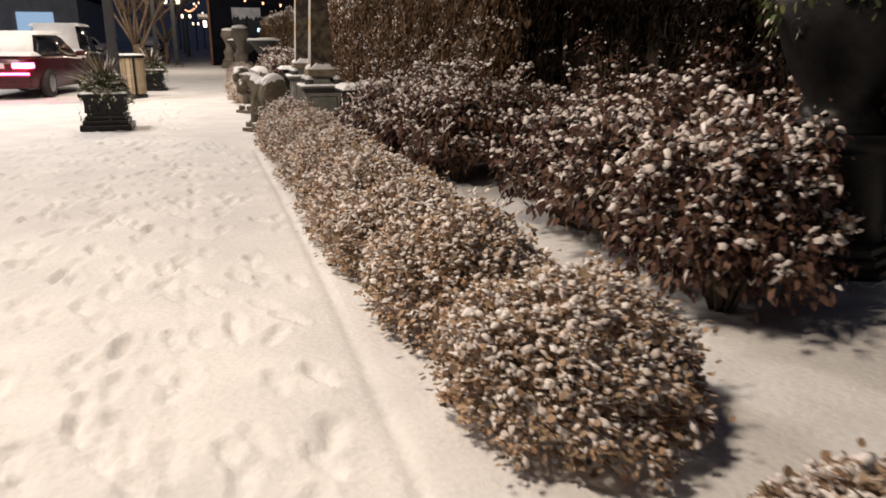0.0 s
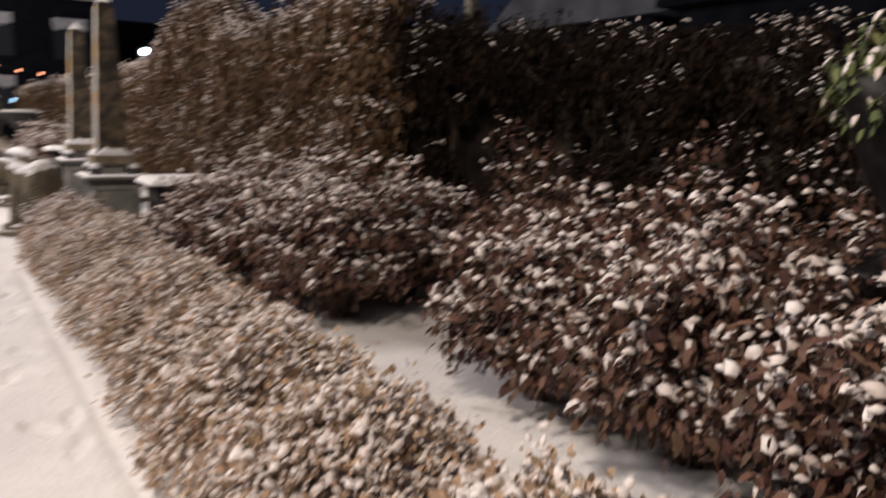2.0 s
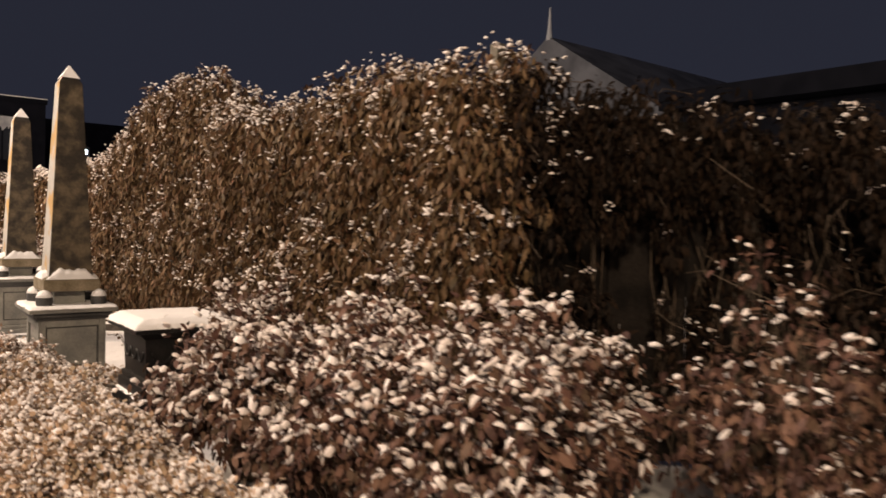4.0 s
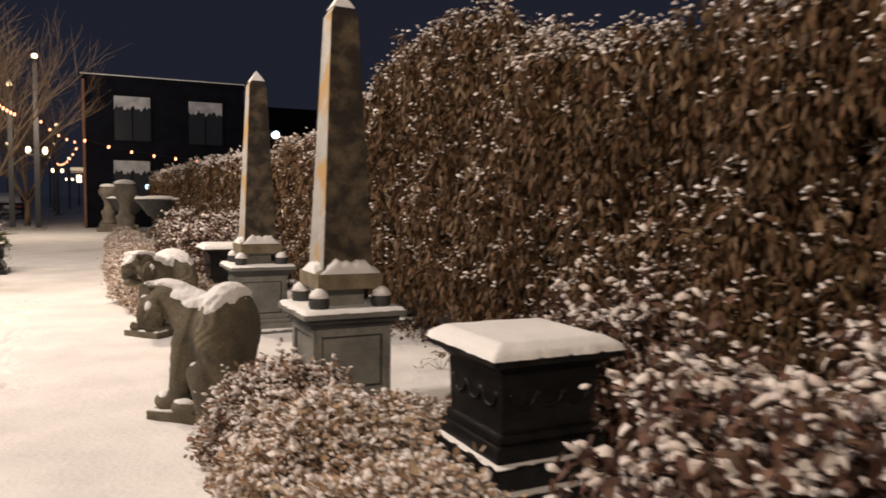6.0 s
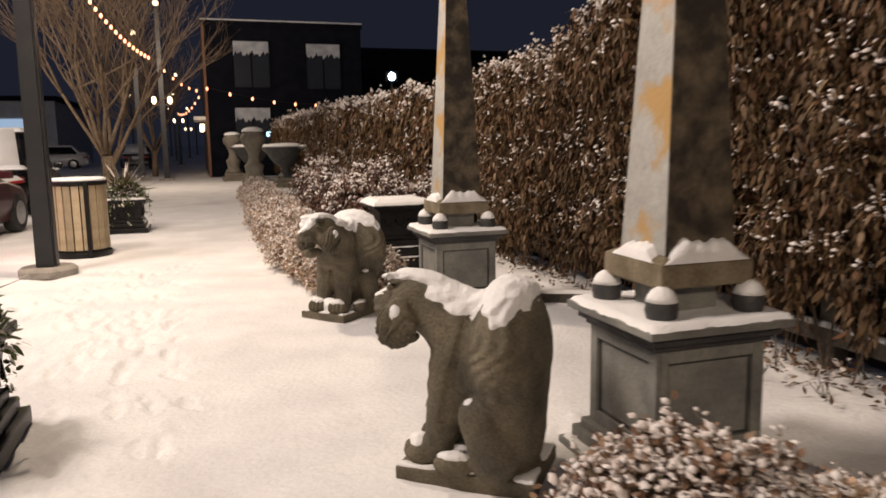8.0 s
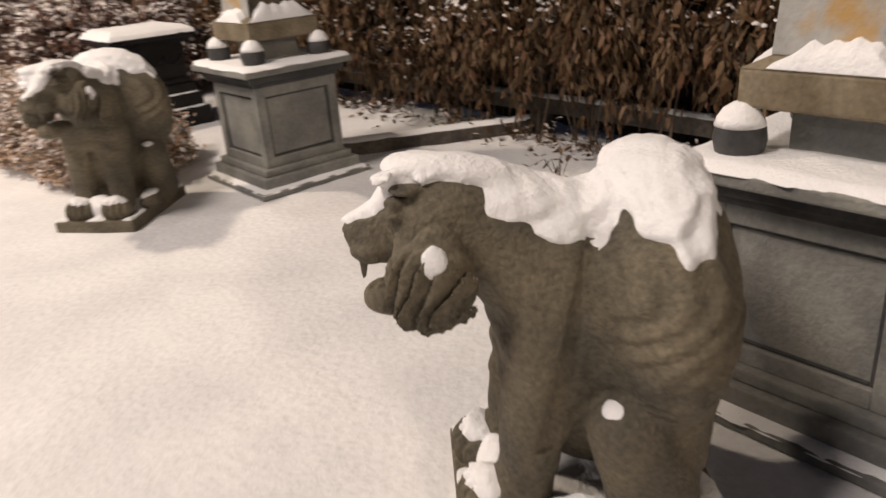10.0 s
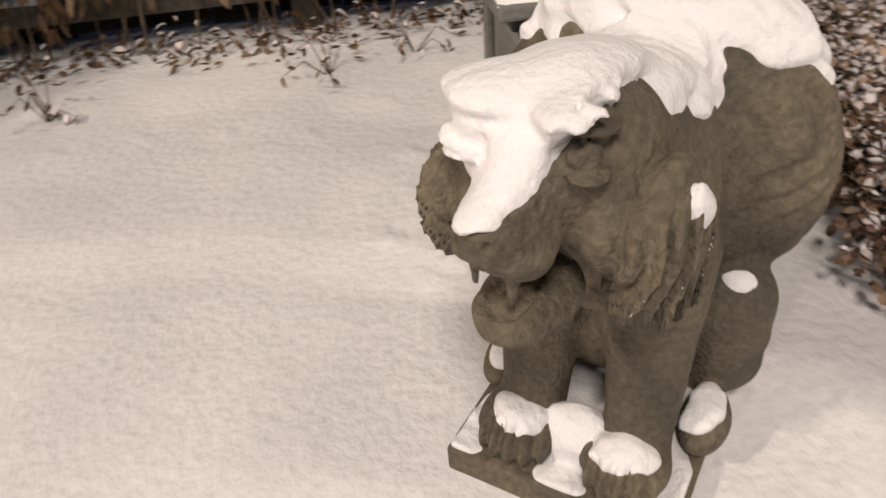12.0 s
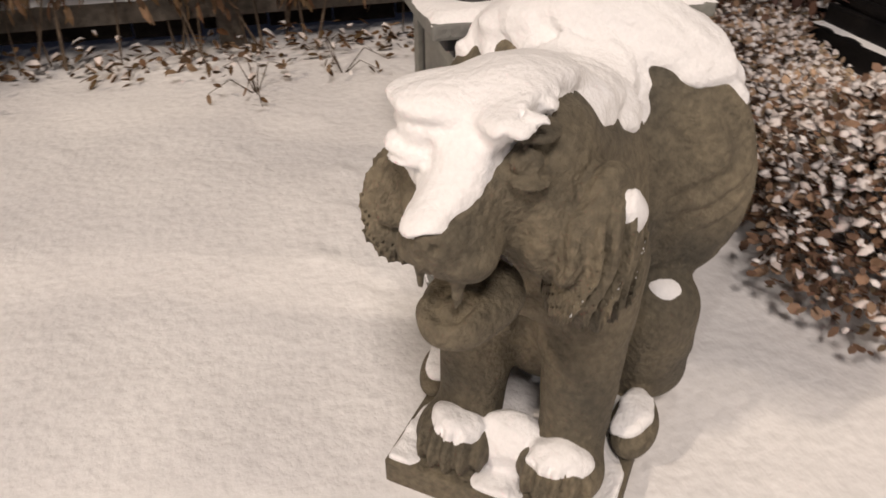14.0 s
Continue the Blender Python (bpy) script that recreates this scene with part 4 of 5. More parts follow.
    for i, m in enumerate((pose(1.474, 10.786, 0.0, 0, 0, 141.8), pose(1.50, 13.56, 0.0, 0, 0, 221.5))):
        if i:
            copy_thing(lion, m), copy_thing(snow, m)
        else:
            lion.matrix_basis = m
            snow.matrix_basis = m


build_lions()


# ---- street side: planters, lamp post, bin ----
def planter(place, seed, turn=0):
    ob = thing("planter", "black moulded planter with a spiky plant and greenery under snow", "planter", place, turn, group="street planters")
    part("base", boxes((-0.36, 0.36, -0.36, 0.36, 0, 0.09), (-0.32, 0.32, -0.32, 0.32, 0.09, 0.16), (-0.285, 0.285, -0.285, 0.285, 0.16, 0.22), bevel=0.014), BLACK, ob)
    bm = bmesh.new()
    taper(bm, 0.25, 0.29, 0.22, 0.50)
    part("body", bm, BLACK, ob)
    bm = bmesh.new()
    for k in range(4):
        m = Matrix.Rotation(math.pi / 2 * k, 4, "Z")
        for i in range(9):
            xx = -0.22 + i * 0.055
            bmesh.ops.create_cube(bm, size=1, matrix=m @ Matrix.Translation((xx, -0.272, 0.36)) @ Matrix.Rotation(0.4 if i % 2 else -0.4, 4, "Y") @ Matrix.Diagonal((0.014, 0.022, 0.20, 1)))
    part("relief", bm, BLACK, ob, "cast lattice relief")
    part("rim", boxes((-0.34, 0.34, -0.34, 0.34, 0.50, 0.55), bevel=0.012), BLACK, ob)
    sn = snow_slab("snow_layer", -0.33, 0.33, -0.33, 0.33, 0.545, 0.03, ob, 0.04, 0.03, seed)
    rnd = np.random.default_rng(seed)
    p, d = dome_points(1500, 0.36, 0.36, 0.30, rnd, 0.5, 0.55)
    p[:, 2] -= 0.10 * (np.hypot(p[:, 0], p[:, 1]) > 0.3)
    ahead = d + rnd.normal(0, 0.5, d.shape)
    L = 0.06 * rnd.uniform(0.5, 1.4, len(p))
    o = leaves("greenery", p, ahead, L, L * 0.5, rnd.uniform(0, 1, len(p)) < 0.35, [LEAF_GREEN, SNOW_LEAF], ob, 0.2, 0.008)
    o["kind"] = "stuff"
    n = 70
    a, e = rnd.uniform(0, 2 * math.pi, n), rnd.uniform(0.25, 1.45, n)
    d = np.stack([np.cos(a) * np.cos(e), np.sin(a) * np.cos(e), np.sin(e)], 1)
    L = rnd.uniform(0.35, 0.62, n)
    o = leaves("spikes", np.tile([0, 0, 0.62], (n, 1)) + d * 0.03, d, L, np.full(n, 0.032), rnd.uniform(0, 1, n) < 0.45, [LEAF_BLADE, SNOW_LEAF], ob, 0.18, 0.006)
    o["kind"] = "stuff"
    # trailing stems with small leaves
    n = 160
    t, s = rnd.uniform(0, 1, n), rnd.integers(0, 9, n)
    ang = s * 0.7
    p = np.stack([0.36 * np.cos(ang) * (1 + 0.1 * t), 0.36 * np.sin(ang) * (1 + 0.1 * t), 0.56 - 0.42 * t], 1) + rnd.normal(0, 0.012, (n, 3))
    o = leaves("trailers", p, rnd.normal(0, 1, (n, 3)), np.full(n, 0.04), np.full(n, 0.025), rnd.uniform(0, 1, n) < 0.25, [LEAF_GREEN, SNOW_LEAF], ob)
    o["kind"] = "stuff"


planter((-0.62, 11.55, 0), 41)
planter((-0.56, 21.0, 0), 42)


def lamp_post(place, height):
    ob = thing("street_lamp", "black street lamp post on a round concrete foot", "street lamp", place, group="street lamps")
    part("foot", lathe([(0.30, 0), (0.30, 0.07), (0.27, 0.10)], 28), CONCRETE, ob)
    bm = bmesh.new()
    taper(bm, 0.105, 0.08, 0.10, height - 0.3)
    bmesh.ops.bevel(bm, geom=[e for e in bm.edges if abs(e.verts[0].co.z - e.verts[1].co.z) > 1], offset=0.025, segments=2, affect="EDGES")
    part("pole", bm, POLE, ob)
    part("neck", lathe([(0.10, height - 0.32), (0.12, height - 0.27), (0.06, height - 0.22), (0.08, height - 0.14)], 16), POLE, ob)
    return ob


post = lamp_post((-1.02, 16.85, 0), 6.0)
part("arm", boxes((0.0, 0.42, -0.03, 0.03, 5.84, 5.90), bevel=0.008), POLE, post)
part("lamp_head", boxes((0.18, 0.54, -0.12, 0.12, 5.90, 6.0), bevel=0.03), POLE, post)


def build_bin():
    ob = thing("litter_bin", "litter bin clad in pale upright wooden slats with snow on top", "litter bin", (-0.86, 18.35, 0))
    part("base", lathe([(0.34, 0.0), (0.35, 0.03), (0.35, 0.07), (0.33, 0.08)], 28), BLACK, ob)
    part("liner", lathe([(0.295, 0.08), (0.295, 0.92)], 24), BLACK, ob)
    n = 20
    me = None
    for i in range(n):
        a = 2 * math.pi * i / n
        if me is None:
            s = part("slat", boxes((-0.043, 0.043, -0.012, 0.012, 0.10, 0.92), bevel=0.004), SLATWOOD, ob)
            me = s.data
        else:
            s = new("slat", me)
            s.parent = ob
        s.matrix_basis = pose(0.315 * math.cos(a), 0.315 * math.sin(a), 0, 0, 0, math.degrees(a) + 90)
    part("top_rim", lathe([(0.30, 0.92), (0.345, 0.93), (0.345, 0.975), (0.32, 0.985)], 28), BLACK, ob)
    part("strap", boxes((0.10, 0.15, -0.345, -0.318, 0.02, 0.97)), BLACK, ob, "black metal closing strap")
    part("snow_cap", lathe([(0.34, 0.975), (0.345, 0.995), (0.31, 1.015), (0.15, 1.02), (0.01, 1.022)], 28), SNOW, ob, "cap of snow", True)


build_bin()


# ---- bare street trees ----
def tree(place, seed, height=6.5):
    rnd = random.Random(seed)
    ob = thing("street_tree", "bare winter street tree with many fine upright branches", "tree", place, group="bare street trees")
    bm = bmesh.new()
    tube(bm, [(0, 0, -0.05), (0.02, 0.01, 0.5), (0.0, 0.02, 1.2)], 0.16, 0.13, 9)
    part("trunk", bm, BARK, ob, "", True)
    bm, fine = bmesh.new(), bmesh.new()

    def grow(p, d, length, r, depth):
        pts = [p]
        for k in range(4):
            d = (d + Vector((rnd.gauss(0, 0.10), rnd.gauss(0, 0.10), 0.06))).normalized()
            p = p + d * length / 4
            pts.append(p)
        tube(bm if depth < 2 else fine, [tuple(q) for q in pts], r, r * 0.55, 6 if depth < 2 else 3)
        if depth < 4:
            for k in range(4):
                q = pts[rnd.randint(2, 4)]
                nd = (d + Vector((rnd.gauss(0, 0.42), rnd.gauss(0, 0.42), rnd.gauss(0.1, 0.25)))).normalized()
                grow(q, nd, length * rnd.uniform(0.55, 0.8), r * 0.5, depth + 1)
    for i in range(9):
        a = 2 * math.pi * i / 9 + rnd.uniform(-0.3, 0.3)
        o = rnd.uniform(0.28, 0.62)
        grow(Vector((0.05 * math.cos(a), 0.05 * math.sin(a), 0.9 + 0.05 * i)), Vector((o * math.cos(a), o * math.sin(a), 1)).normalized(), height * 0.30, 0.05, 0)
    part("limbs", bm, BARK, ob, "", True)["kind"] = "stuff"
    o = part("twigs", fine, BARK, ob)
    o["kind"] = "stuff"


tree((-1.25, 25.5, 0), 5, 6.8)
tree((-1.3, 45.0, 0), 6, 7.0)


# ---- cars parked along the kerb ----
def car(name, place, turn, paint, label, w=0.90, length=4.6, h=1.45, lights=False, cabin=(0.18, 0.80)):
    """A car whose tail points along -y before its turn."""
    ob = thing(name, label, "car", place, turn, group="parked cars")
    half = length / 2
    rows = [(-half, 0.55, 0.30, 0.86), (-half + 0.12, 0.70, 0.24, 0.95), (-half + 0.9, 0.88, 0.2, 0.98), (0, 0.90, 0.2, 0.96), (half - 1.2, 0.90, 0.2, 0.90), (half - 0.3, 0.82, 0.22, 0.76), (half, 0.62, 0.30, 0.62)]
    bm = bmesh.new()
    rings = []
    for y, hw, z0, z1 in rows:
        hw = hw * w / 0.9
        sec = [(-hw * 0.92, z0), (-hw, (z0 + z1) / 2 - 0.05), (-hw * 0.97, z1 - 0.12), (-hw * 0.86, z1), (hw * 0.86, z1), (hw * 0.97, z1 - 0.12), (hw, (z0 + z1) / 2 - 0.05), (hw * 0.92, z0)]
        rings.append([bm.verts.new((x, y, z)) for x, z in sec])
    for a, b in zip(rings, rings[1:]):
        for i in range(8):
            bm.faces.new((a[i], a[(i + 1) % 8], b[(i + 1) % 8], b[i]))
    bm.faces.new(rings[0])
    bm.faces.new(rings[-1][::-1])
    bmesh.ops.recalc_face_normals(bm, faces=bm.faces[:])
    bmesh.ops.bevel(bm, geom=bm.edges[:], offset=0.03, segments=2, affect="EDGES")
    part("body", bm, paint, ob, "", True)
    y0, y1 = -half + cabin[0] * length * 0.6, -half + cabin[1] * length
    bm = bmesh.new()
    lo = [bm.verts.new(p) for p in ((-w * 0.86, y0, 0.93), (w * 0.86, y0, 0.93), (w * 0.86, y1, 0.88), (-w * 0.86, y1, 0.88))]
    hi = [bm.verts.new(p) for p in ((-w * 0.66, y0 + 0.55, h), (w * 0.66, y0 + 0.55, h), (w * 0.66, y1 - 0.95, h), (-w * 0.66, y1 - 0.95, h))]
    bm.faces.new(lo[::-1])
    bm.faces.new(hi)
    for i in range(4):
        bm.faces.new((lo[i], lo[(i + 1) % 4], hi[(i + 1) % 4], hi[i]))
    bmesh.ops.bevel(bm, geom=bm.edges[:], offset=0.06, segments=3, affect="EDGES")
    part("cabin", bm, CARGLASS, ob, "dark window glass", True)
    # snow on roof, boot lid and bonnet
    for nm, a, b, z, hw in (("roof_snow", y0 + 0.42, y1 - 0.80, h - 0.01, 0.70), ("boot_snow", -half + 0.10, y0 + 0.20, 0.97, 0.78), ("bonnet_snow", y1 - 0.25, half - 0.25, 0.85, 0.76)):
        snow_slab(nm, -hw * w / 0.9, hw * w / 0.9, a, b, z, 0.09, ob, 0.16, 0.06, length)
    bm = bmesh.new()
    lo = [(-w * 0.74, y0 + 0.06, 1.0), (w * 0.74, y0 + 0.06, 1.0), (w * 0.60, y0 + 0.50, h + 0.02), (-w * 0.60, y0 + 0.50, h + 0.02)]
    q = [bm.verts.new(p) for p in lo] + [bm.verts.new((x, y - 0.05, z + 0.03)) for x, y, z in lo]
    for f in ((4, 5, 6, 7), (0, 1, 5, 4), (1, 2, 6, 5), (2, 3, 7, 6), (3, 0, 4, 7)):
        bm.faces.new([q[i] for i in f])
    part("rear_window_snow", bm, SNOW, ob, "snow over the rear window", True)
    for sx in (-1, 1):
        for yy in (-half + 0.85, half - 0.9):
            wh = part("wheel", lathe([(0.20, -0.10), (0.31, -0.10), (0.33, -0.06), (0.33, 0.06), (0.31, 0.10), (0.20, 0.10)], 24), RUBBER, ob, "", True)
            wh.matrix_basis = pose(sx * (w - 0.10), yy, 0.33, 0, 90, 0)
            rim = part("rim", lathe([(0.05, -0.115), (0.19, -0.108), (0.20, 0.108), (0.05, 0.115)], 18), CHROME, wh)
        lt = part("tail_light", boxes((sx * w * 0.62 - 0.2, sx * w * 0.62 + 0.2, -half - 0.012, -half + 0.25, 0.70, 0.82), bevel=0.02), TAIL if lights else TAIL_OFF, ob)
        part("mirror", boxes((sx * (w + 0.02) - 0.10, sx * (w + 0.02) + 0.10, y1 - 0.55, y1 - 0.45, 0.92, 1.05), bevel=0.03), paint, ob)
    part("bumper", boxes((-w * 0.8, w * 0.8, -half - 0.05, -half + 0.1, 0.34, 0.54), bevel=0.03), paint, ob)
    part("number_plate", boxes((-0.20, 0.20, -half - 0.03, -half - 0.005, 0.70, 0.82)), PLATE, ob, "pale number plate with illegible marks")
    if lights:
        part("light_bar", boxes((-w * 0.78, w * 0.78, -half - 0.058, -half + 0.02, 0.56, 0.60)), TAIL, ob, "lit red light strip")
    return ob


CARGLASS = material("car_glass", (0.008, 0.009, 0.012), 0.12, second=(0.012, 0.013, 0.016))
RUBBER = material("tyre_rubber", (0.012, 0.012, 0.012), 0.8, second=(0.03, 0.03, 0.03))
CHROME = material("wheel_metal", (0.35, 0.35, 0.36), 0.35, 0.8, second=(0.45, 0.45, 0.45))
TAIL = glow("tail_light_red", (1.0, 0.07, 0.20), 7.0)
TAIL_OFF = material("tail_lens", (0.25, 0.01, 0.01), 0.25)
PLATE = material("plate_white", (0.6, 0.6, 0.58), 0.5)
# Dark paint tinted red to carry the glow of the tail lights.
REDLITCAR = material("car_paint_red_lit", (0.05, 0.010, 0.014), 0.3, second=(0.07, 0.014, 0.018), metal=0.2)
GREYCAR = material("car_paint_grey", (0.06, 0.06, 0.065), 0.3, metal=0.4)
DARKCAR = material("car_paint_black", (0.015, 0.015, 0.018), 0.25, metal=0.3)
WHITECAR = material("car_paint_white", (0.6, 0.6, 0.6), 0.3)

car("parked_car", (-3.35, 20.6, 0), -8, REDLITCAR, "dark saloon with lit tail lights, their red glow put in the paint, under thick snow", lights=True)
car("parked_car", (-3.55, 27.0, 0), 0, DARKCAR, "black estate car with snow on its roof", h=1.75, w=0.95, cabin=(0.10, 0.78))
car("parked_car", (-2.9, 58.0, 0), 0, GREYCAR, "grey car with a snowy windscreen", w=0.9)
car("parked_car", (-8.5, 62.0, 0), 90, WHITECAR, "white car parked across the far street")


# ---- garden stoneware further on ----
def urn(place, s, label="tall stone urn with a ball of snow on top", prof=None, snow_r=0.30, snow_z=1.72):
    ob = thing("stone_urn", label, "urn", place, group="garden urns")
    part("plinth", boxes((-0.42 * s, 0.42 * s, -0.42 * s, 0.42 * s, 0, 0.18 * s), (-0.34 * s, 0.34 * s, -0.34 * s, 0.34 * s, 0.18 * s, 0.30 * s), bevel=0.015), URNSTONE, ob)
    part("bowl", lathe([(r * s, z * s) for r, z in prof], 28), URNSTONE if prof is TALL else SLATE, ob, "", True)
    part("snow_cap", lathe([(snow_r * s, snow_z * s), (snow_r * 1.02 * s, (snow_z + 0.03) * s), (snow_r * 0.8 * s, (snow_z + 0.09) * s), (snow_r * 0.4 * s, (snow_z + 0.12) * s), (0.01, (snow_z + 0.13) * s)], 24), SNOW, ob, "cap of snow", True)
    return ob


TALL = [(0.30, 0.30), (0.32, 0.36), (0.22, 0.48), (0.24, 0.62), (0.27, 0.72), (0.27, 0.78), (0.18, 0.86), (0.15, 1.0), (0.17, 1.15), (0.24, 1.28), (0.25, 1.32), (0.33, 1.42), (0.36, 1.52), (0.34, 1.60), (0.28, 1.70), (0.20, 1.74)]
WIDE = [(0.30, 0.30), (0.28, 0.36), (0.16, 0.45), (0.12, 0.55), (0.16, 0.62), (0.34, 0.74), (0.48, 0.90), (0.56, 1.05), (0.72, 1.18), (0.78, 1.22), (0.76, 1.26), (0.6, 1.25)]
urn((2.18, 30.2, 0), 1.03, prof=TALL)
urn((1.95, 38.2, 0), 1.03, prof=TALL)
for x, y in ((3.35, 32.6), (4.45, 31.6), (5.6, 30.8), (2.6, 37.0)):
    urn((x, y, 0), 1.05, "wide dark stone garden bowl with snow along its rim", WIDE, 0.72, 1.24)


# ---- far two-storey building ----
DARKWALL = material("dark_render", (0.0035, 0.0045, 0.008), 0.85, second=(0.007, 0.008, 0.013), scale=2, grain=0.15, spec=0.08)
BRICKISH = material("brick_edge", (0.16, 0.075, 0.045), 0.85, second=(0.24, 0.12, 0.075), scale=9, grain=0.25, grain_scale=30)
GLASS = material("dark_window", (0.02, 0.024, 0.032), 0.15)
BLIND = material("pale_blind", (0.26, 0.28, 0.32), 0.8, second=(0.42, 0.44, 0.48), scale=2.5)
SIGNW = glow("lit_sign_white", (0.45, 0.78, 1.0), 0.9)
BULB = glow("warm_bulb", (1.0, 0.36, 0.18), 1.2)
FLOOD = glow("flood_light_white", (0.62, 0.82, 1.0), 9.0)
LAMPW = glow("lantern_glow", (1.0, 0.74, 0.46), 1.3)
WALLW = material("pale_cladding", (0.30, 0.32, 0.36), 0.8, second=(0.40, 0.42, 0.46), scale=1.5, grain=0.1)


def building():
    ob = thing("corner_building", "dark two-storey building with pale blinds and a brick corner", "building", (0, 0, 0))
    part("wall", boxes((1.18, 8.0, 42.1, 56, 0, 6.6)), DARKWALL, ob)
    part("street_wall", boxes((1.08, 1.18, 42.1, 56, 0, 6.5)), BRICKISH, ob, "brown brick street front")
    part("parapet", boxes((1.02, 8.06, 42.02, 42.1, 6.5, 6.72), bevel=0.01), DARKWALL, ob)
    part("parapet_snow", boxes((1.02, 8.06, 42.0, 42.3, 6.72, 6.76), bevel=0.015), SNOW, ob)
    for x0, z0, z1 in ((2.35, 3.9, 5.85), (5.5, 3.85, 5.8), (2.3, 1.2, 3.0), (5.5, 1.2, 2.9)):
        w = part("window", boxes((x0, x0 + 1.5, 42.06, 42.12, z0, z1)), GLASS, ob)
        part("frame", boxes((x0 - 0.08, x0, 42.02, 42.1, z0 - 0.08, z1 + 0.08), (x0 + 1.5, x0 + 1.58, 42.02, 42.1, z0 - 0.08, z1 + 0.08), (x0, x0 + 1.5, 42.02, 42.1, z1, z1 + 0.08), (x0, x0 + 1.5, 42.02, 42.1, z0 - 0.08, z0), (x0 + 0.72, x0 + 0.78, 42.03, 42.07, z0, z1)), DARKWALL, w)
        bm, rows = bmesh.new(), []
        for i in range(31):
            drop = 0.52 + 0.13 * math.sin(i * 0.95 + x0) * math.cos(i * 0.4) + 0.05 * math.sin(i * 2.6)
            rows.append([bm.verts.new((x0 + 0.05 * i, y, z)) for y, z in ((42.0, z1 - drop), (42.0, z1), (42.012, z1), (42.012, z1 - drop))])
        for a, b in zip(rows, rows[1:]):
            for k in range(4):
                bm.faces.new((a[k], b[k], b[(k + 1) % 4], a[(k + 1) % 4]))
        part("blind", bm, BLIND, w, "crumpled pale blind half drawn")
    part("sign", boxes((3.6, 4.0, 42.0, 42.05, 1.75, 1.95), bevel=0.02), SIGNW, ob, "small lit white sign")
    part("awning", boxes((0.55, 1.08, 43.5, 47.5, 2.55, 2.7), bevel=0.02), SNOW, ob, "snow-covered awning over the shop front")
    for y in (43.2, 46.0):
        part("wall_lamp", boxes((0.80, 1.0, y, y + 0.2, 2.05, 2.35), bevel=0.05), LAMPW, ob, "glowing wall lantern")


building()


def far_lamp(x, y, h, double=False):
    ob = lamp_post((x, y, 0), h)
    if double:
        part("arm", boxes((-0.34, 0.34, -0.03, 0.03, 3.0, 3.06)), POLE, ob)
        for s in (-1, 1):
            part("lantern", lathe([(0.04, 3.06), (0.10, 3.16), (0.08, 3.32), (0.03, 3.36)], 12, None, s * 0.30, 0), LAMPW, ob, "glowing lantern", True)
    part("lamp_head", lathe([(0.05, h - 0.14), (0.11, h - 0.08), (0.10, h + 0.03), (0.03, h + 0.07)], 12), LAMPW, ob, "glowing lamp head", True)
    return ob


far_lamp(-0.6, 40.0, 7.0, True)
far_lamp(-1.55, 40.5, 5.9)
far_lamp(-0.55, 66.0, 6.5, True)
far_lamp(-1.2, 80.0, 6.0)
far_lamp(-0.2, 96.0, 5.5, True)
far_lamp(-2.6, 112.0, 6.2)
far_lamp(0.6, 128.0, 5.5)
far_lamp(-5.5, 90.0, 6.5)


def string_lights(points, n, sag, size=0.024):
    ob = thing("string_lights", "string of warm glowing bulbs hung on a dark cable", "string lights")
    a, b = Vector(points[0]), Vector(points[1])
    bm = bmesh.new()
    pts = [a.lerp(b, i / 24) - Vector((0, 0, sag * 4 * (i / 24) * (1 - i / 24))) for i in range(25)]
    tube(bm, [tuple(p) for p in pts], 0.008, 0.008, 4)
    part("cable", bm, POLE, ob)
    for i in range(n):
        t = (i + 0.5) / n
        p = a.lerp(b, t) - Vector((0, 0, sag * 4 * t * (1 - t)))
        bm = bmesh.new()
        bmesh.ops.create_icosphere(bm, subdivisions=1, radius=size, matrix=Matrix.Translation(p - Vector((0, 0, 0.06))) @ Matrix.Diagonal((1, 1, 1.4, 1)))
        part("bulb", bm, BULB, ob, "", True)


string_lights([(-1.02, 16.9, 4.2), (0.0, 20.8, 2.85)], 24, 0.30)
string_lights([(0.7, 40.5, 3.9), (8.0, 41.5, 3.2)], 8, 0.35, 0.06)
string_lights([(0.9, 41.0, 3.6), (-0.6, 66.0, 3.8)], 9, 0.4, 0.05)
string_lights([(-0.6, 40.0, 4.6), (0.9, 44.0, 3.9)], 5, 0.2, 0.05)

# ---- across the street and beyond the fence ----
ob = thing("street_shop", "long pale low building across the street", "building")
part("wall", boxes((-30, -8.6, 66, 84, 0, 4.6)), WALLW, ob)
part("roof_edge", boxes((-30.2, -8.4, 65.8, 84.2, 4.6, 4.95)), DARKWALL, ob)
for i in range(5):
    part("window", boxes((-29 + i * 4.0, -26.4 + i * 4.0, 65.94, 65.99, 0.8, 3.4)), glow("shop_glass", (0.35, 0.5, 0.7), 0.25) if i == 0 else bpy.data.materials["shop_glass"], ob)
ob = thing("flood_lamp", "bright cool flood lamp on a dark mast behind the fence", "lamp", (10.74, 47.3, 0))
part("mast", lathe([(0.09, 0), (0.07, 4.7), (0.03, 4.72)], 12), POLE, ob)
part("housing", boxes((-0.34, 0.34, -0.10, 0.12, 4.62, 5.16), bevel=0.04), POLE, ob)
bm = bmesh.new()
bmesh.ops.create_uvsphere(bm, u_segments=16, v_segments=10, radius=0.2, matrix=Matrix.Translation((0, -0.10, 4.89)) @ Matrix.Diagonal((1, 0.5, 1, 1)))
part("lens", bm, FLOOD, ob, "glowing cool white lens")
ob = thing("back_building", "long dark flat-roofed building beyond the fence", "building")
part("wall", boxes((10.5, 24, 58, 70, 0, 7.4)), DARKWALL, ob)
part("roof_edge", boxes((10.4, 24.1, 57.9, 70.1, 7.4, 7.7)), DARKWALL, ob)
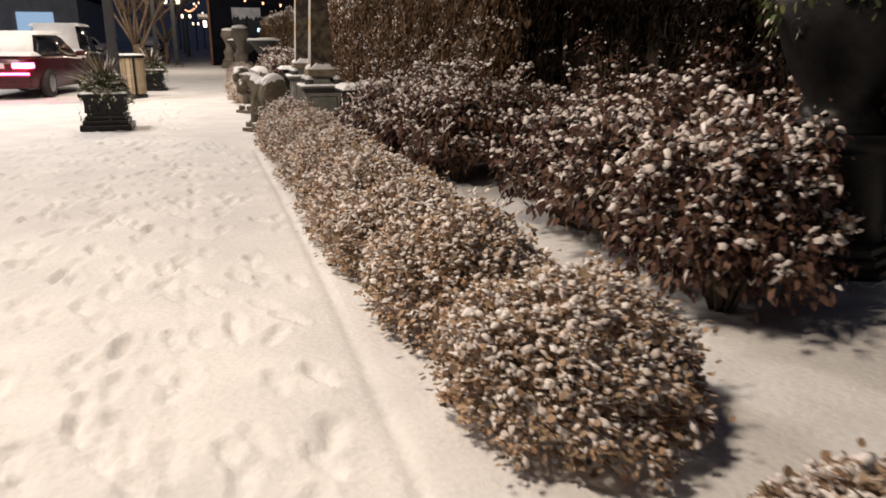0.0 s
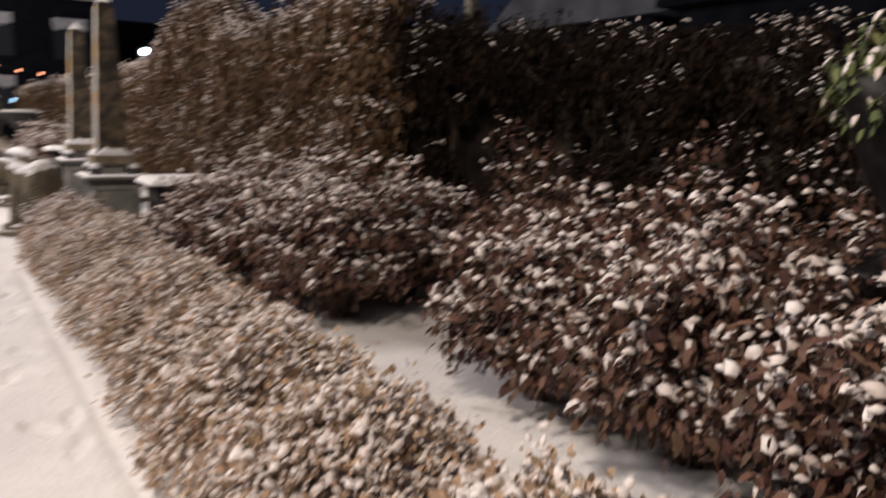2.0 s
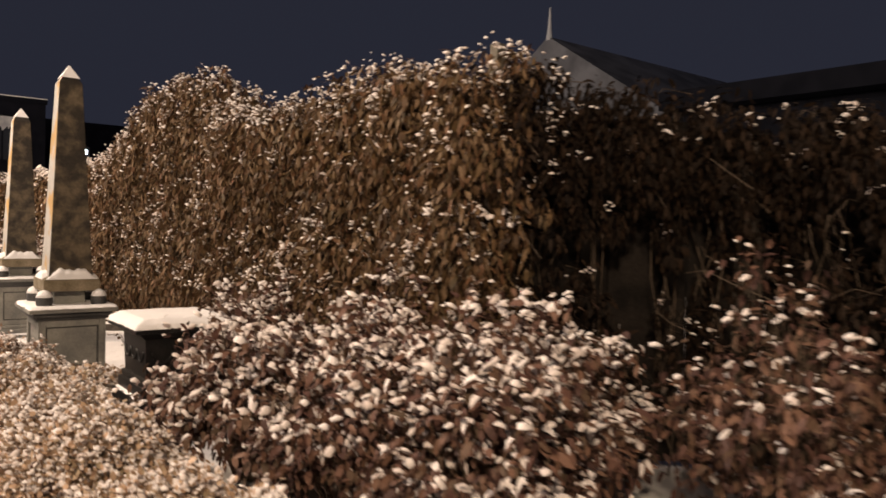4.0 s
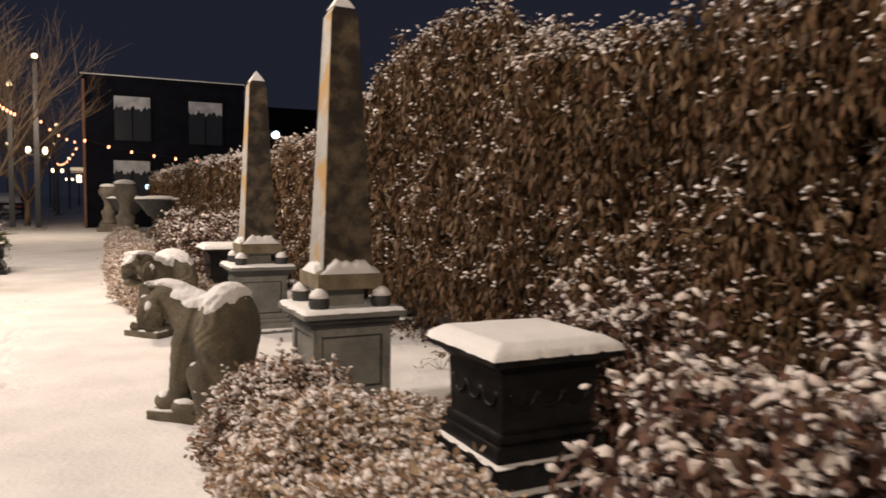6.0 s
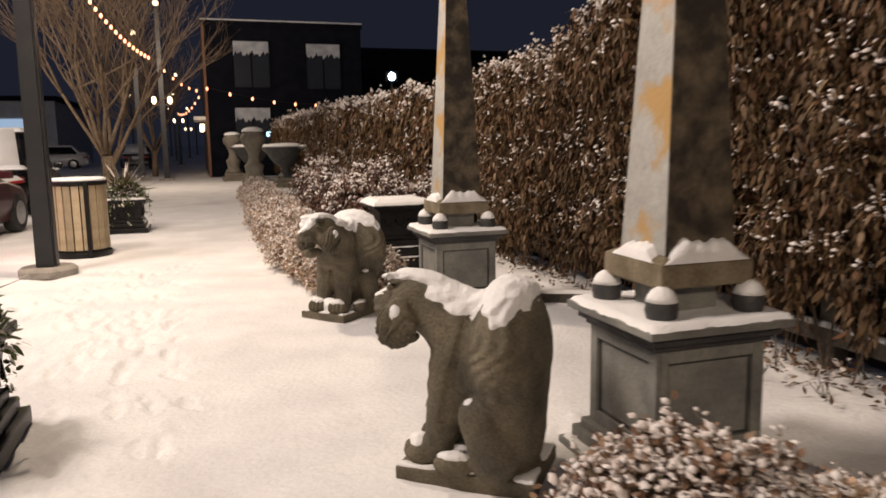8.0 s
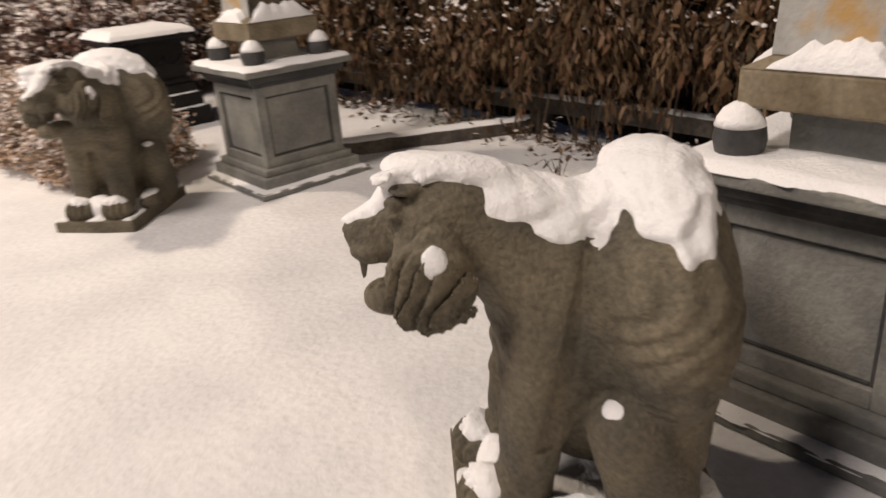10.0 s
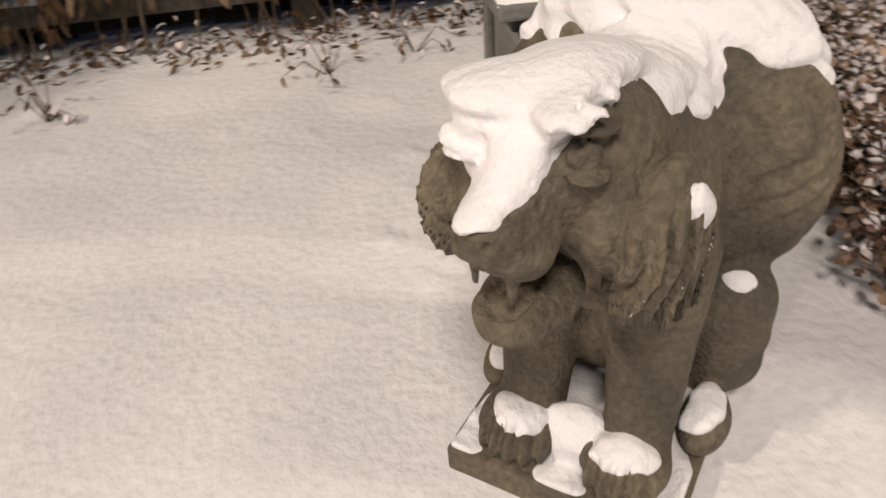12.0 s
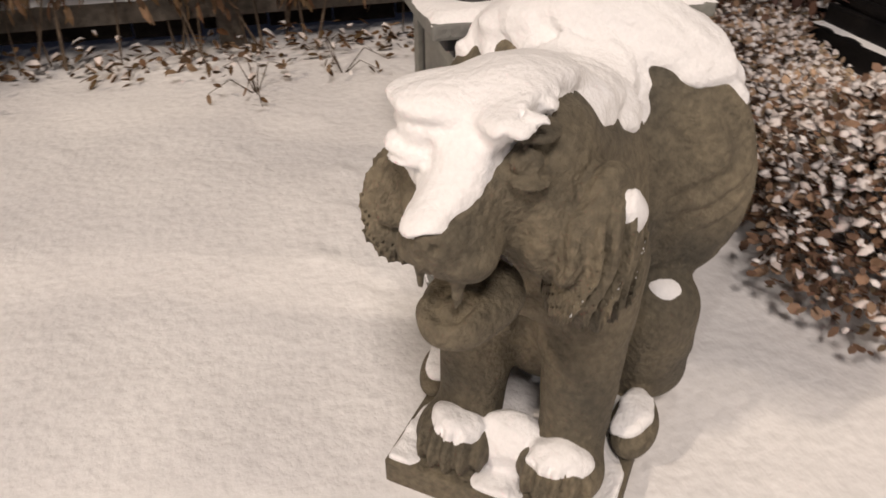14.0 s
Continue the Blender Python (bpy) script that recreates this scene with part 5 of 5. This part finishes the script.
ob = thing("gabled_house", "pale house with a snowy gabled roof behind the fence", "house")
ROOF = material("dark_snowy_roof", (0.07, 0.075, 0.09), 0.8, second=(0.13, 0.14, 0.165), scale=1.2, spec=0.1)
bm = bmesh.new()
v = [bm.verts.new(p) for p in ((16, 17.9, 6.7), (16, 21.6, 4.2), (16, 13.9, 4.2), (27, 17.9, 6.7), (27, 21.6, 4.2), (27, 13.9, 4.2))]
for f in ((0, 2, 5, 3), (0, 3, 4, 1), (0, 1, 2), (3, 5, 4), (1, 4, 5, 2)):
    bm.faces.new([v[i] for i in f])
part("roof", bm, ROOF, ob)
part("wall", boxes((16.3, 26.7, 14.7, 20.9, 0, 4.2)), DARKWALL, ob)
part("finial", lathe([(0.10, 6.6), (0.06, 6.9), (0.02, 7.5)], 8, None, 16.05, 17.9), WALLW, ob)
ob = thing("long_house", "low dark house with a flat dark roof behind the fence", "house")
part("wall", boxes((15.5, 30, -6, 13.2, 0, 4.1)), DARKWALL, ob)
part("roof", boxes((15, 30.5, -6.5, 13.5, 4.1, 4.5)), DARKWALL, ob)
part("chimney", boxes((8.07, 8.23, 11.17, 11.33, 0, 4.0), (8.03, 8.27, 11.13, 11.37, 3.72, 3.80), bevel=0.02), URNSTONE, thing("chimney_stack", "slim stone chimney stack with a snowy cap", "chimney"))

# ---- dark round urn on its pedestal beside the shrubs ----
ob = thing("black_urn", "large black cast urn on a stepped octagonal base", "urn", (4.50, 2.55, 0))
part("base", lathe([(0.46, 0), (0.46, 0.05), (0.42, 0.06), (0.42, 0.10), (0.38, 0.12), (0.38, 0.16), (0.34, 0.18)], 8), BLACK, ob)
part("drum", lathe([(0.33, 0.18), (0.33, 0.70), (0.36, 0.72), (0.40, 0.76), (0.40, 0.80), (0.36, 0.82)], 32), BLACK, ob, "", True)
part("bowl", lathe([(0.34, 0.82), (0.22, 0.90), (0.20, 1.0), (0.30, 1.15), (0.40, 1.4), (0.46, 1.6), (0.44, 1.62)], 32), BLACK, ob, "", True)
rnd = np.random.default_rng(77)
p, d = dome_points(1400, 0.5, 0.5, 0.35, rnd, 0.5, 1.6)
p[:, 2] -= 0.25 * rnd.uniform(0, 1, len(p)) ** 2 * (np.hypot(p[:, 0], p[:, 1]) > 0.36)
o = leaves("hanging_moss", p, d * 0.4 + rnd.normal(0, 0.4, d.shape) + [0, 0, -0.8], np.full(len(p), 0.07), np.full(len(p), 0.03), rnd.uniform(0, 1, len(p)) < 0.3, [LEAF_GREEN, SNOW_LEAF], ob)
o["kind"] = "stuff"

# ---- timber edging in the open snow ----
ob = thing("timber_edging", "half-buried weathered timber edging in the snow", "edging", (3.55, 13.45, 0), -28)
part("beam", boxes((-0.75, 0.85, -0.06, 0.06, -0.03, 0.09), bevel=0.012), TIMBER, ob)
s = snow_slab("beam_snow", -0.75, 0.85, -0.055, 0.055, 0.088, 0.02, ob, 0.03, 0.03, 3)
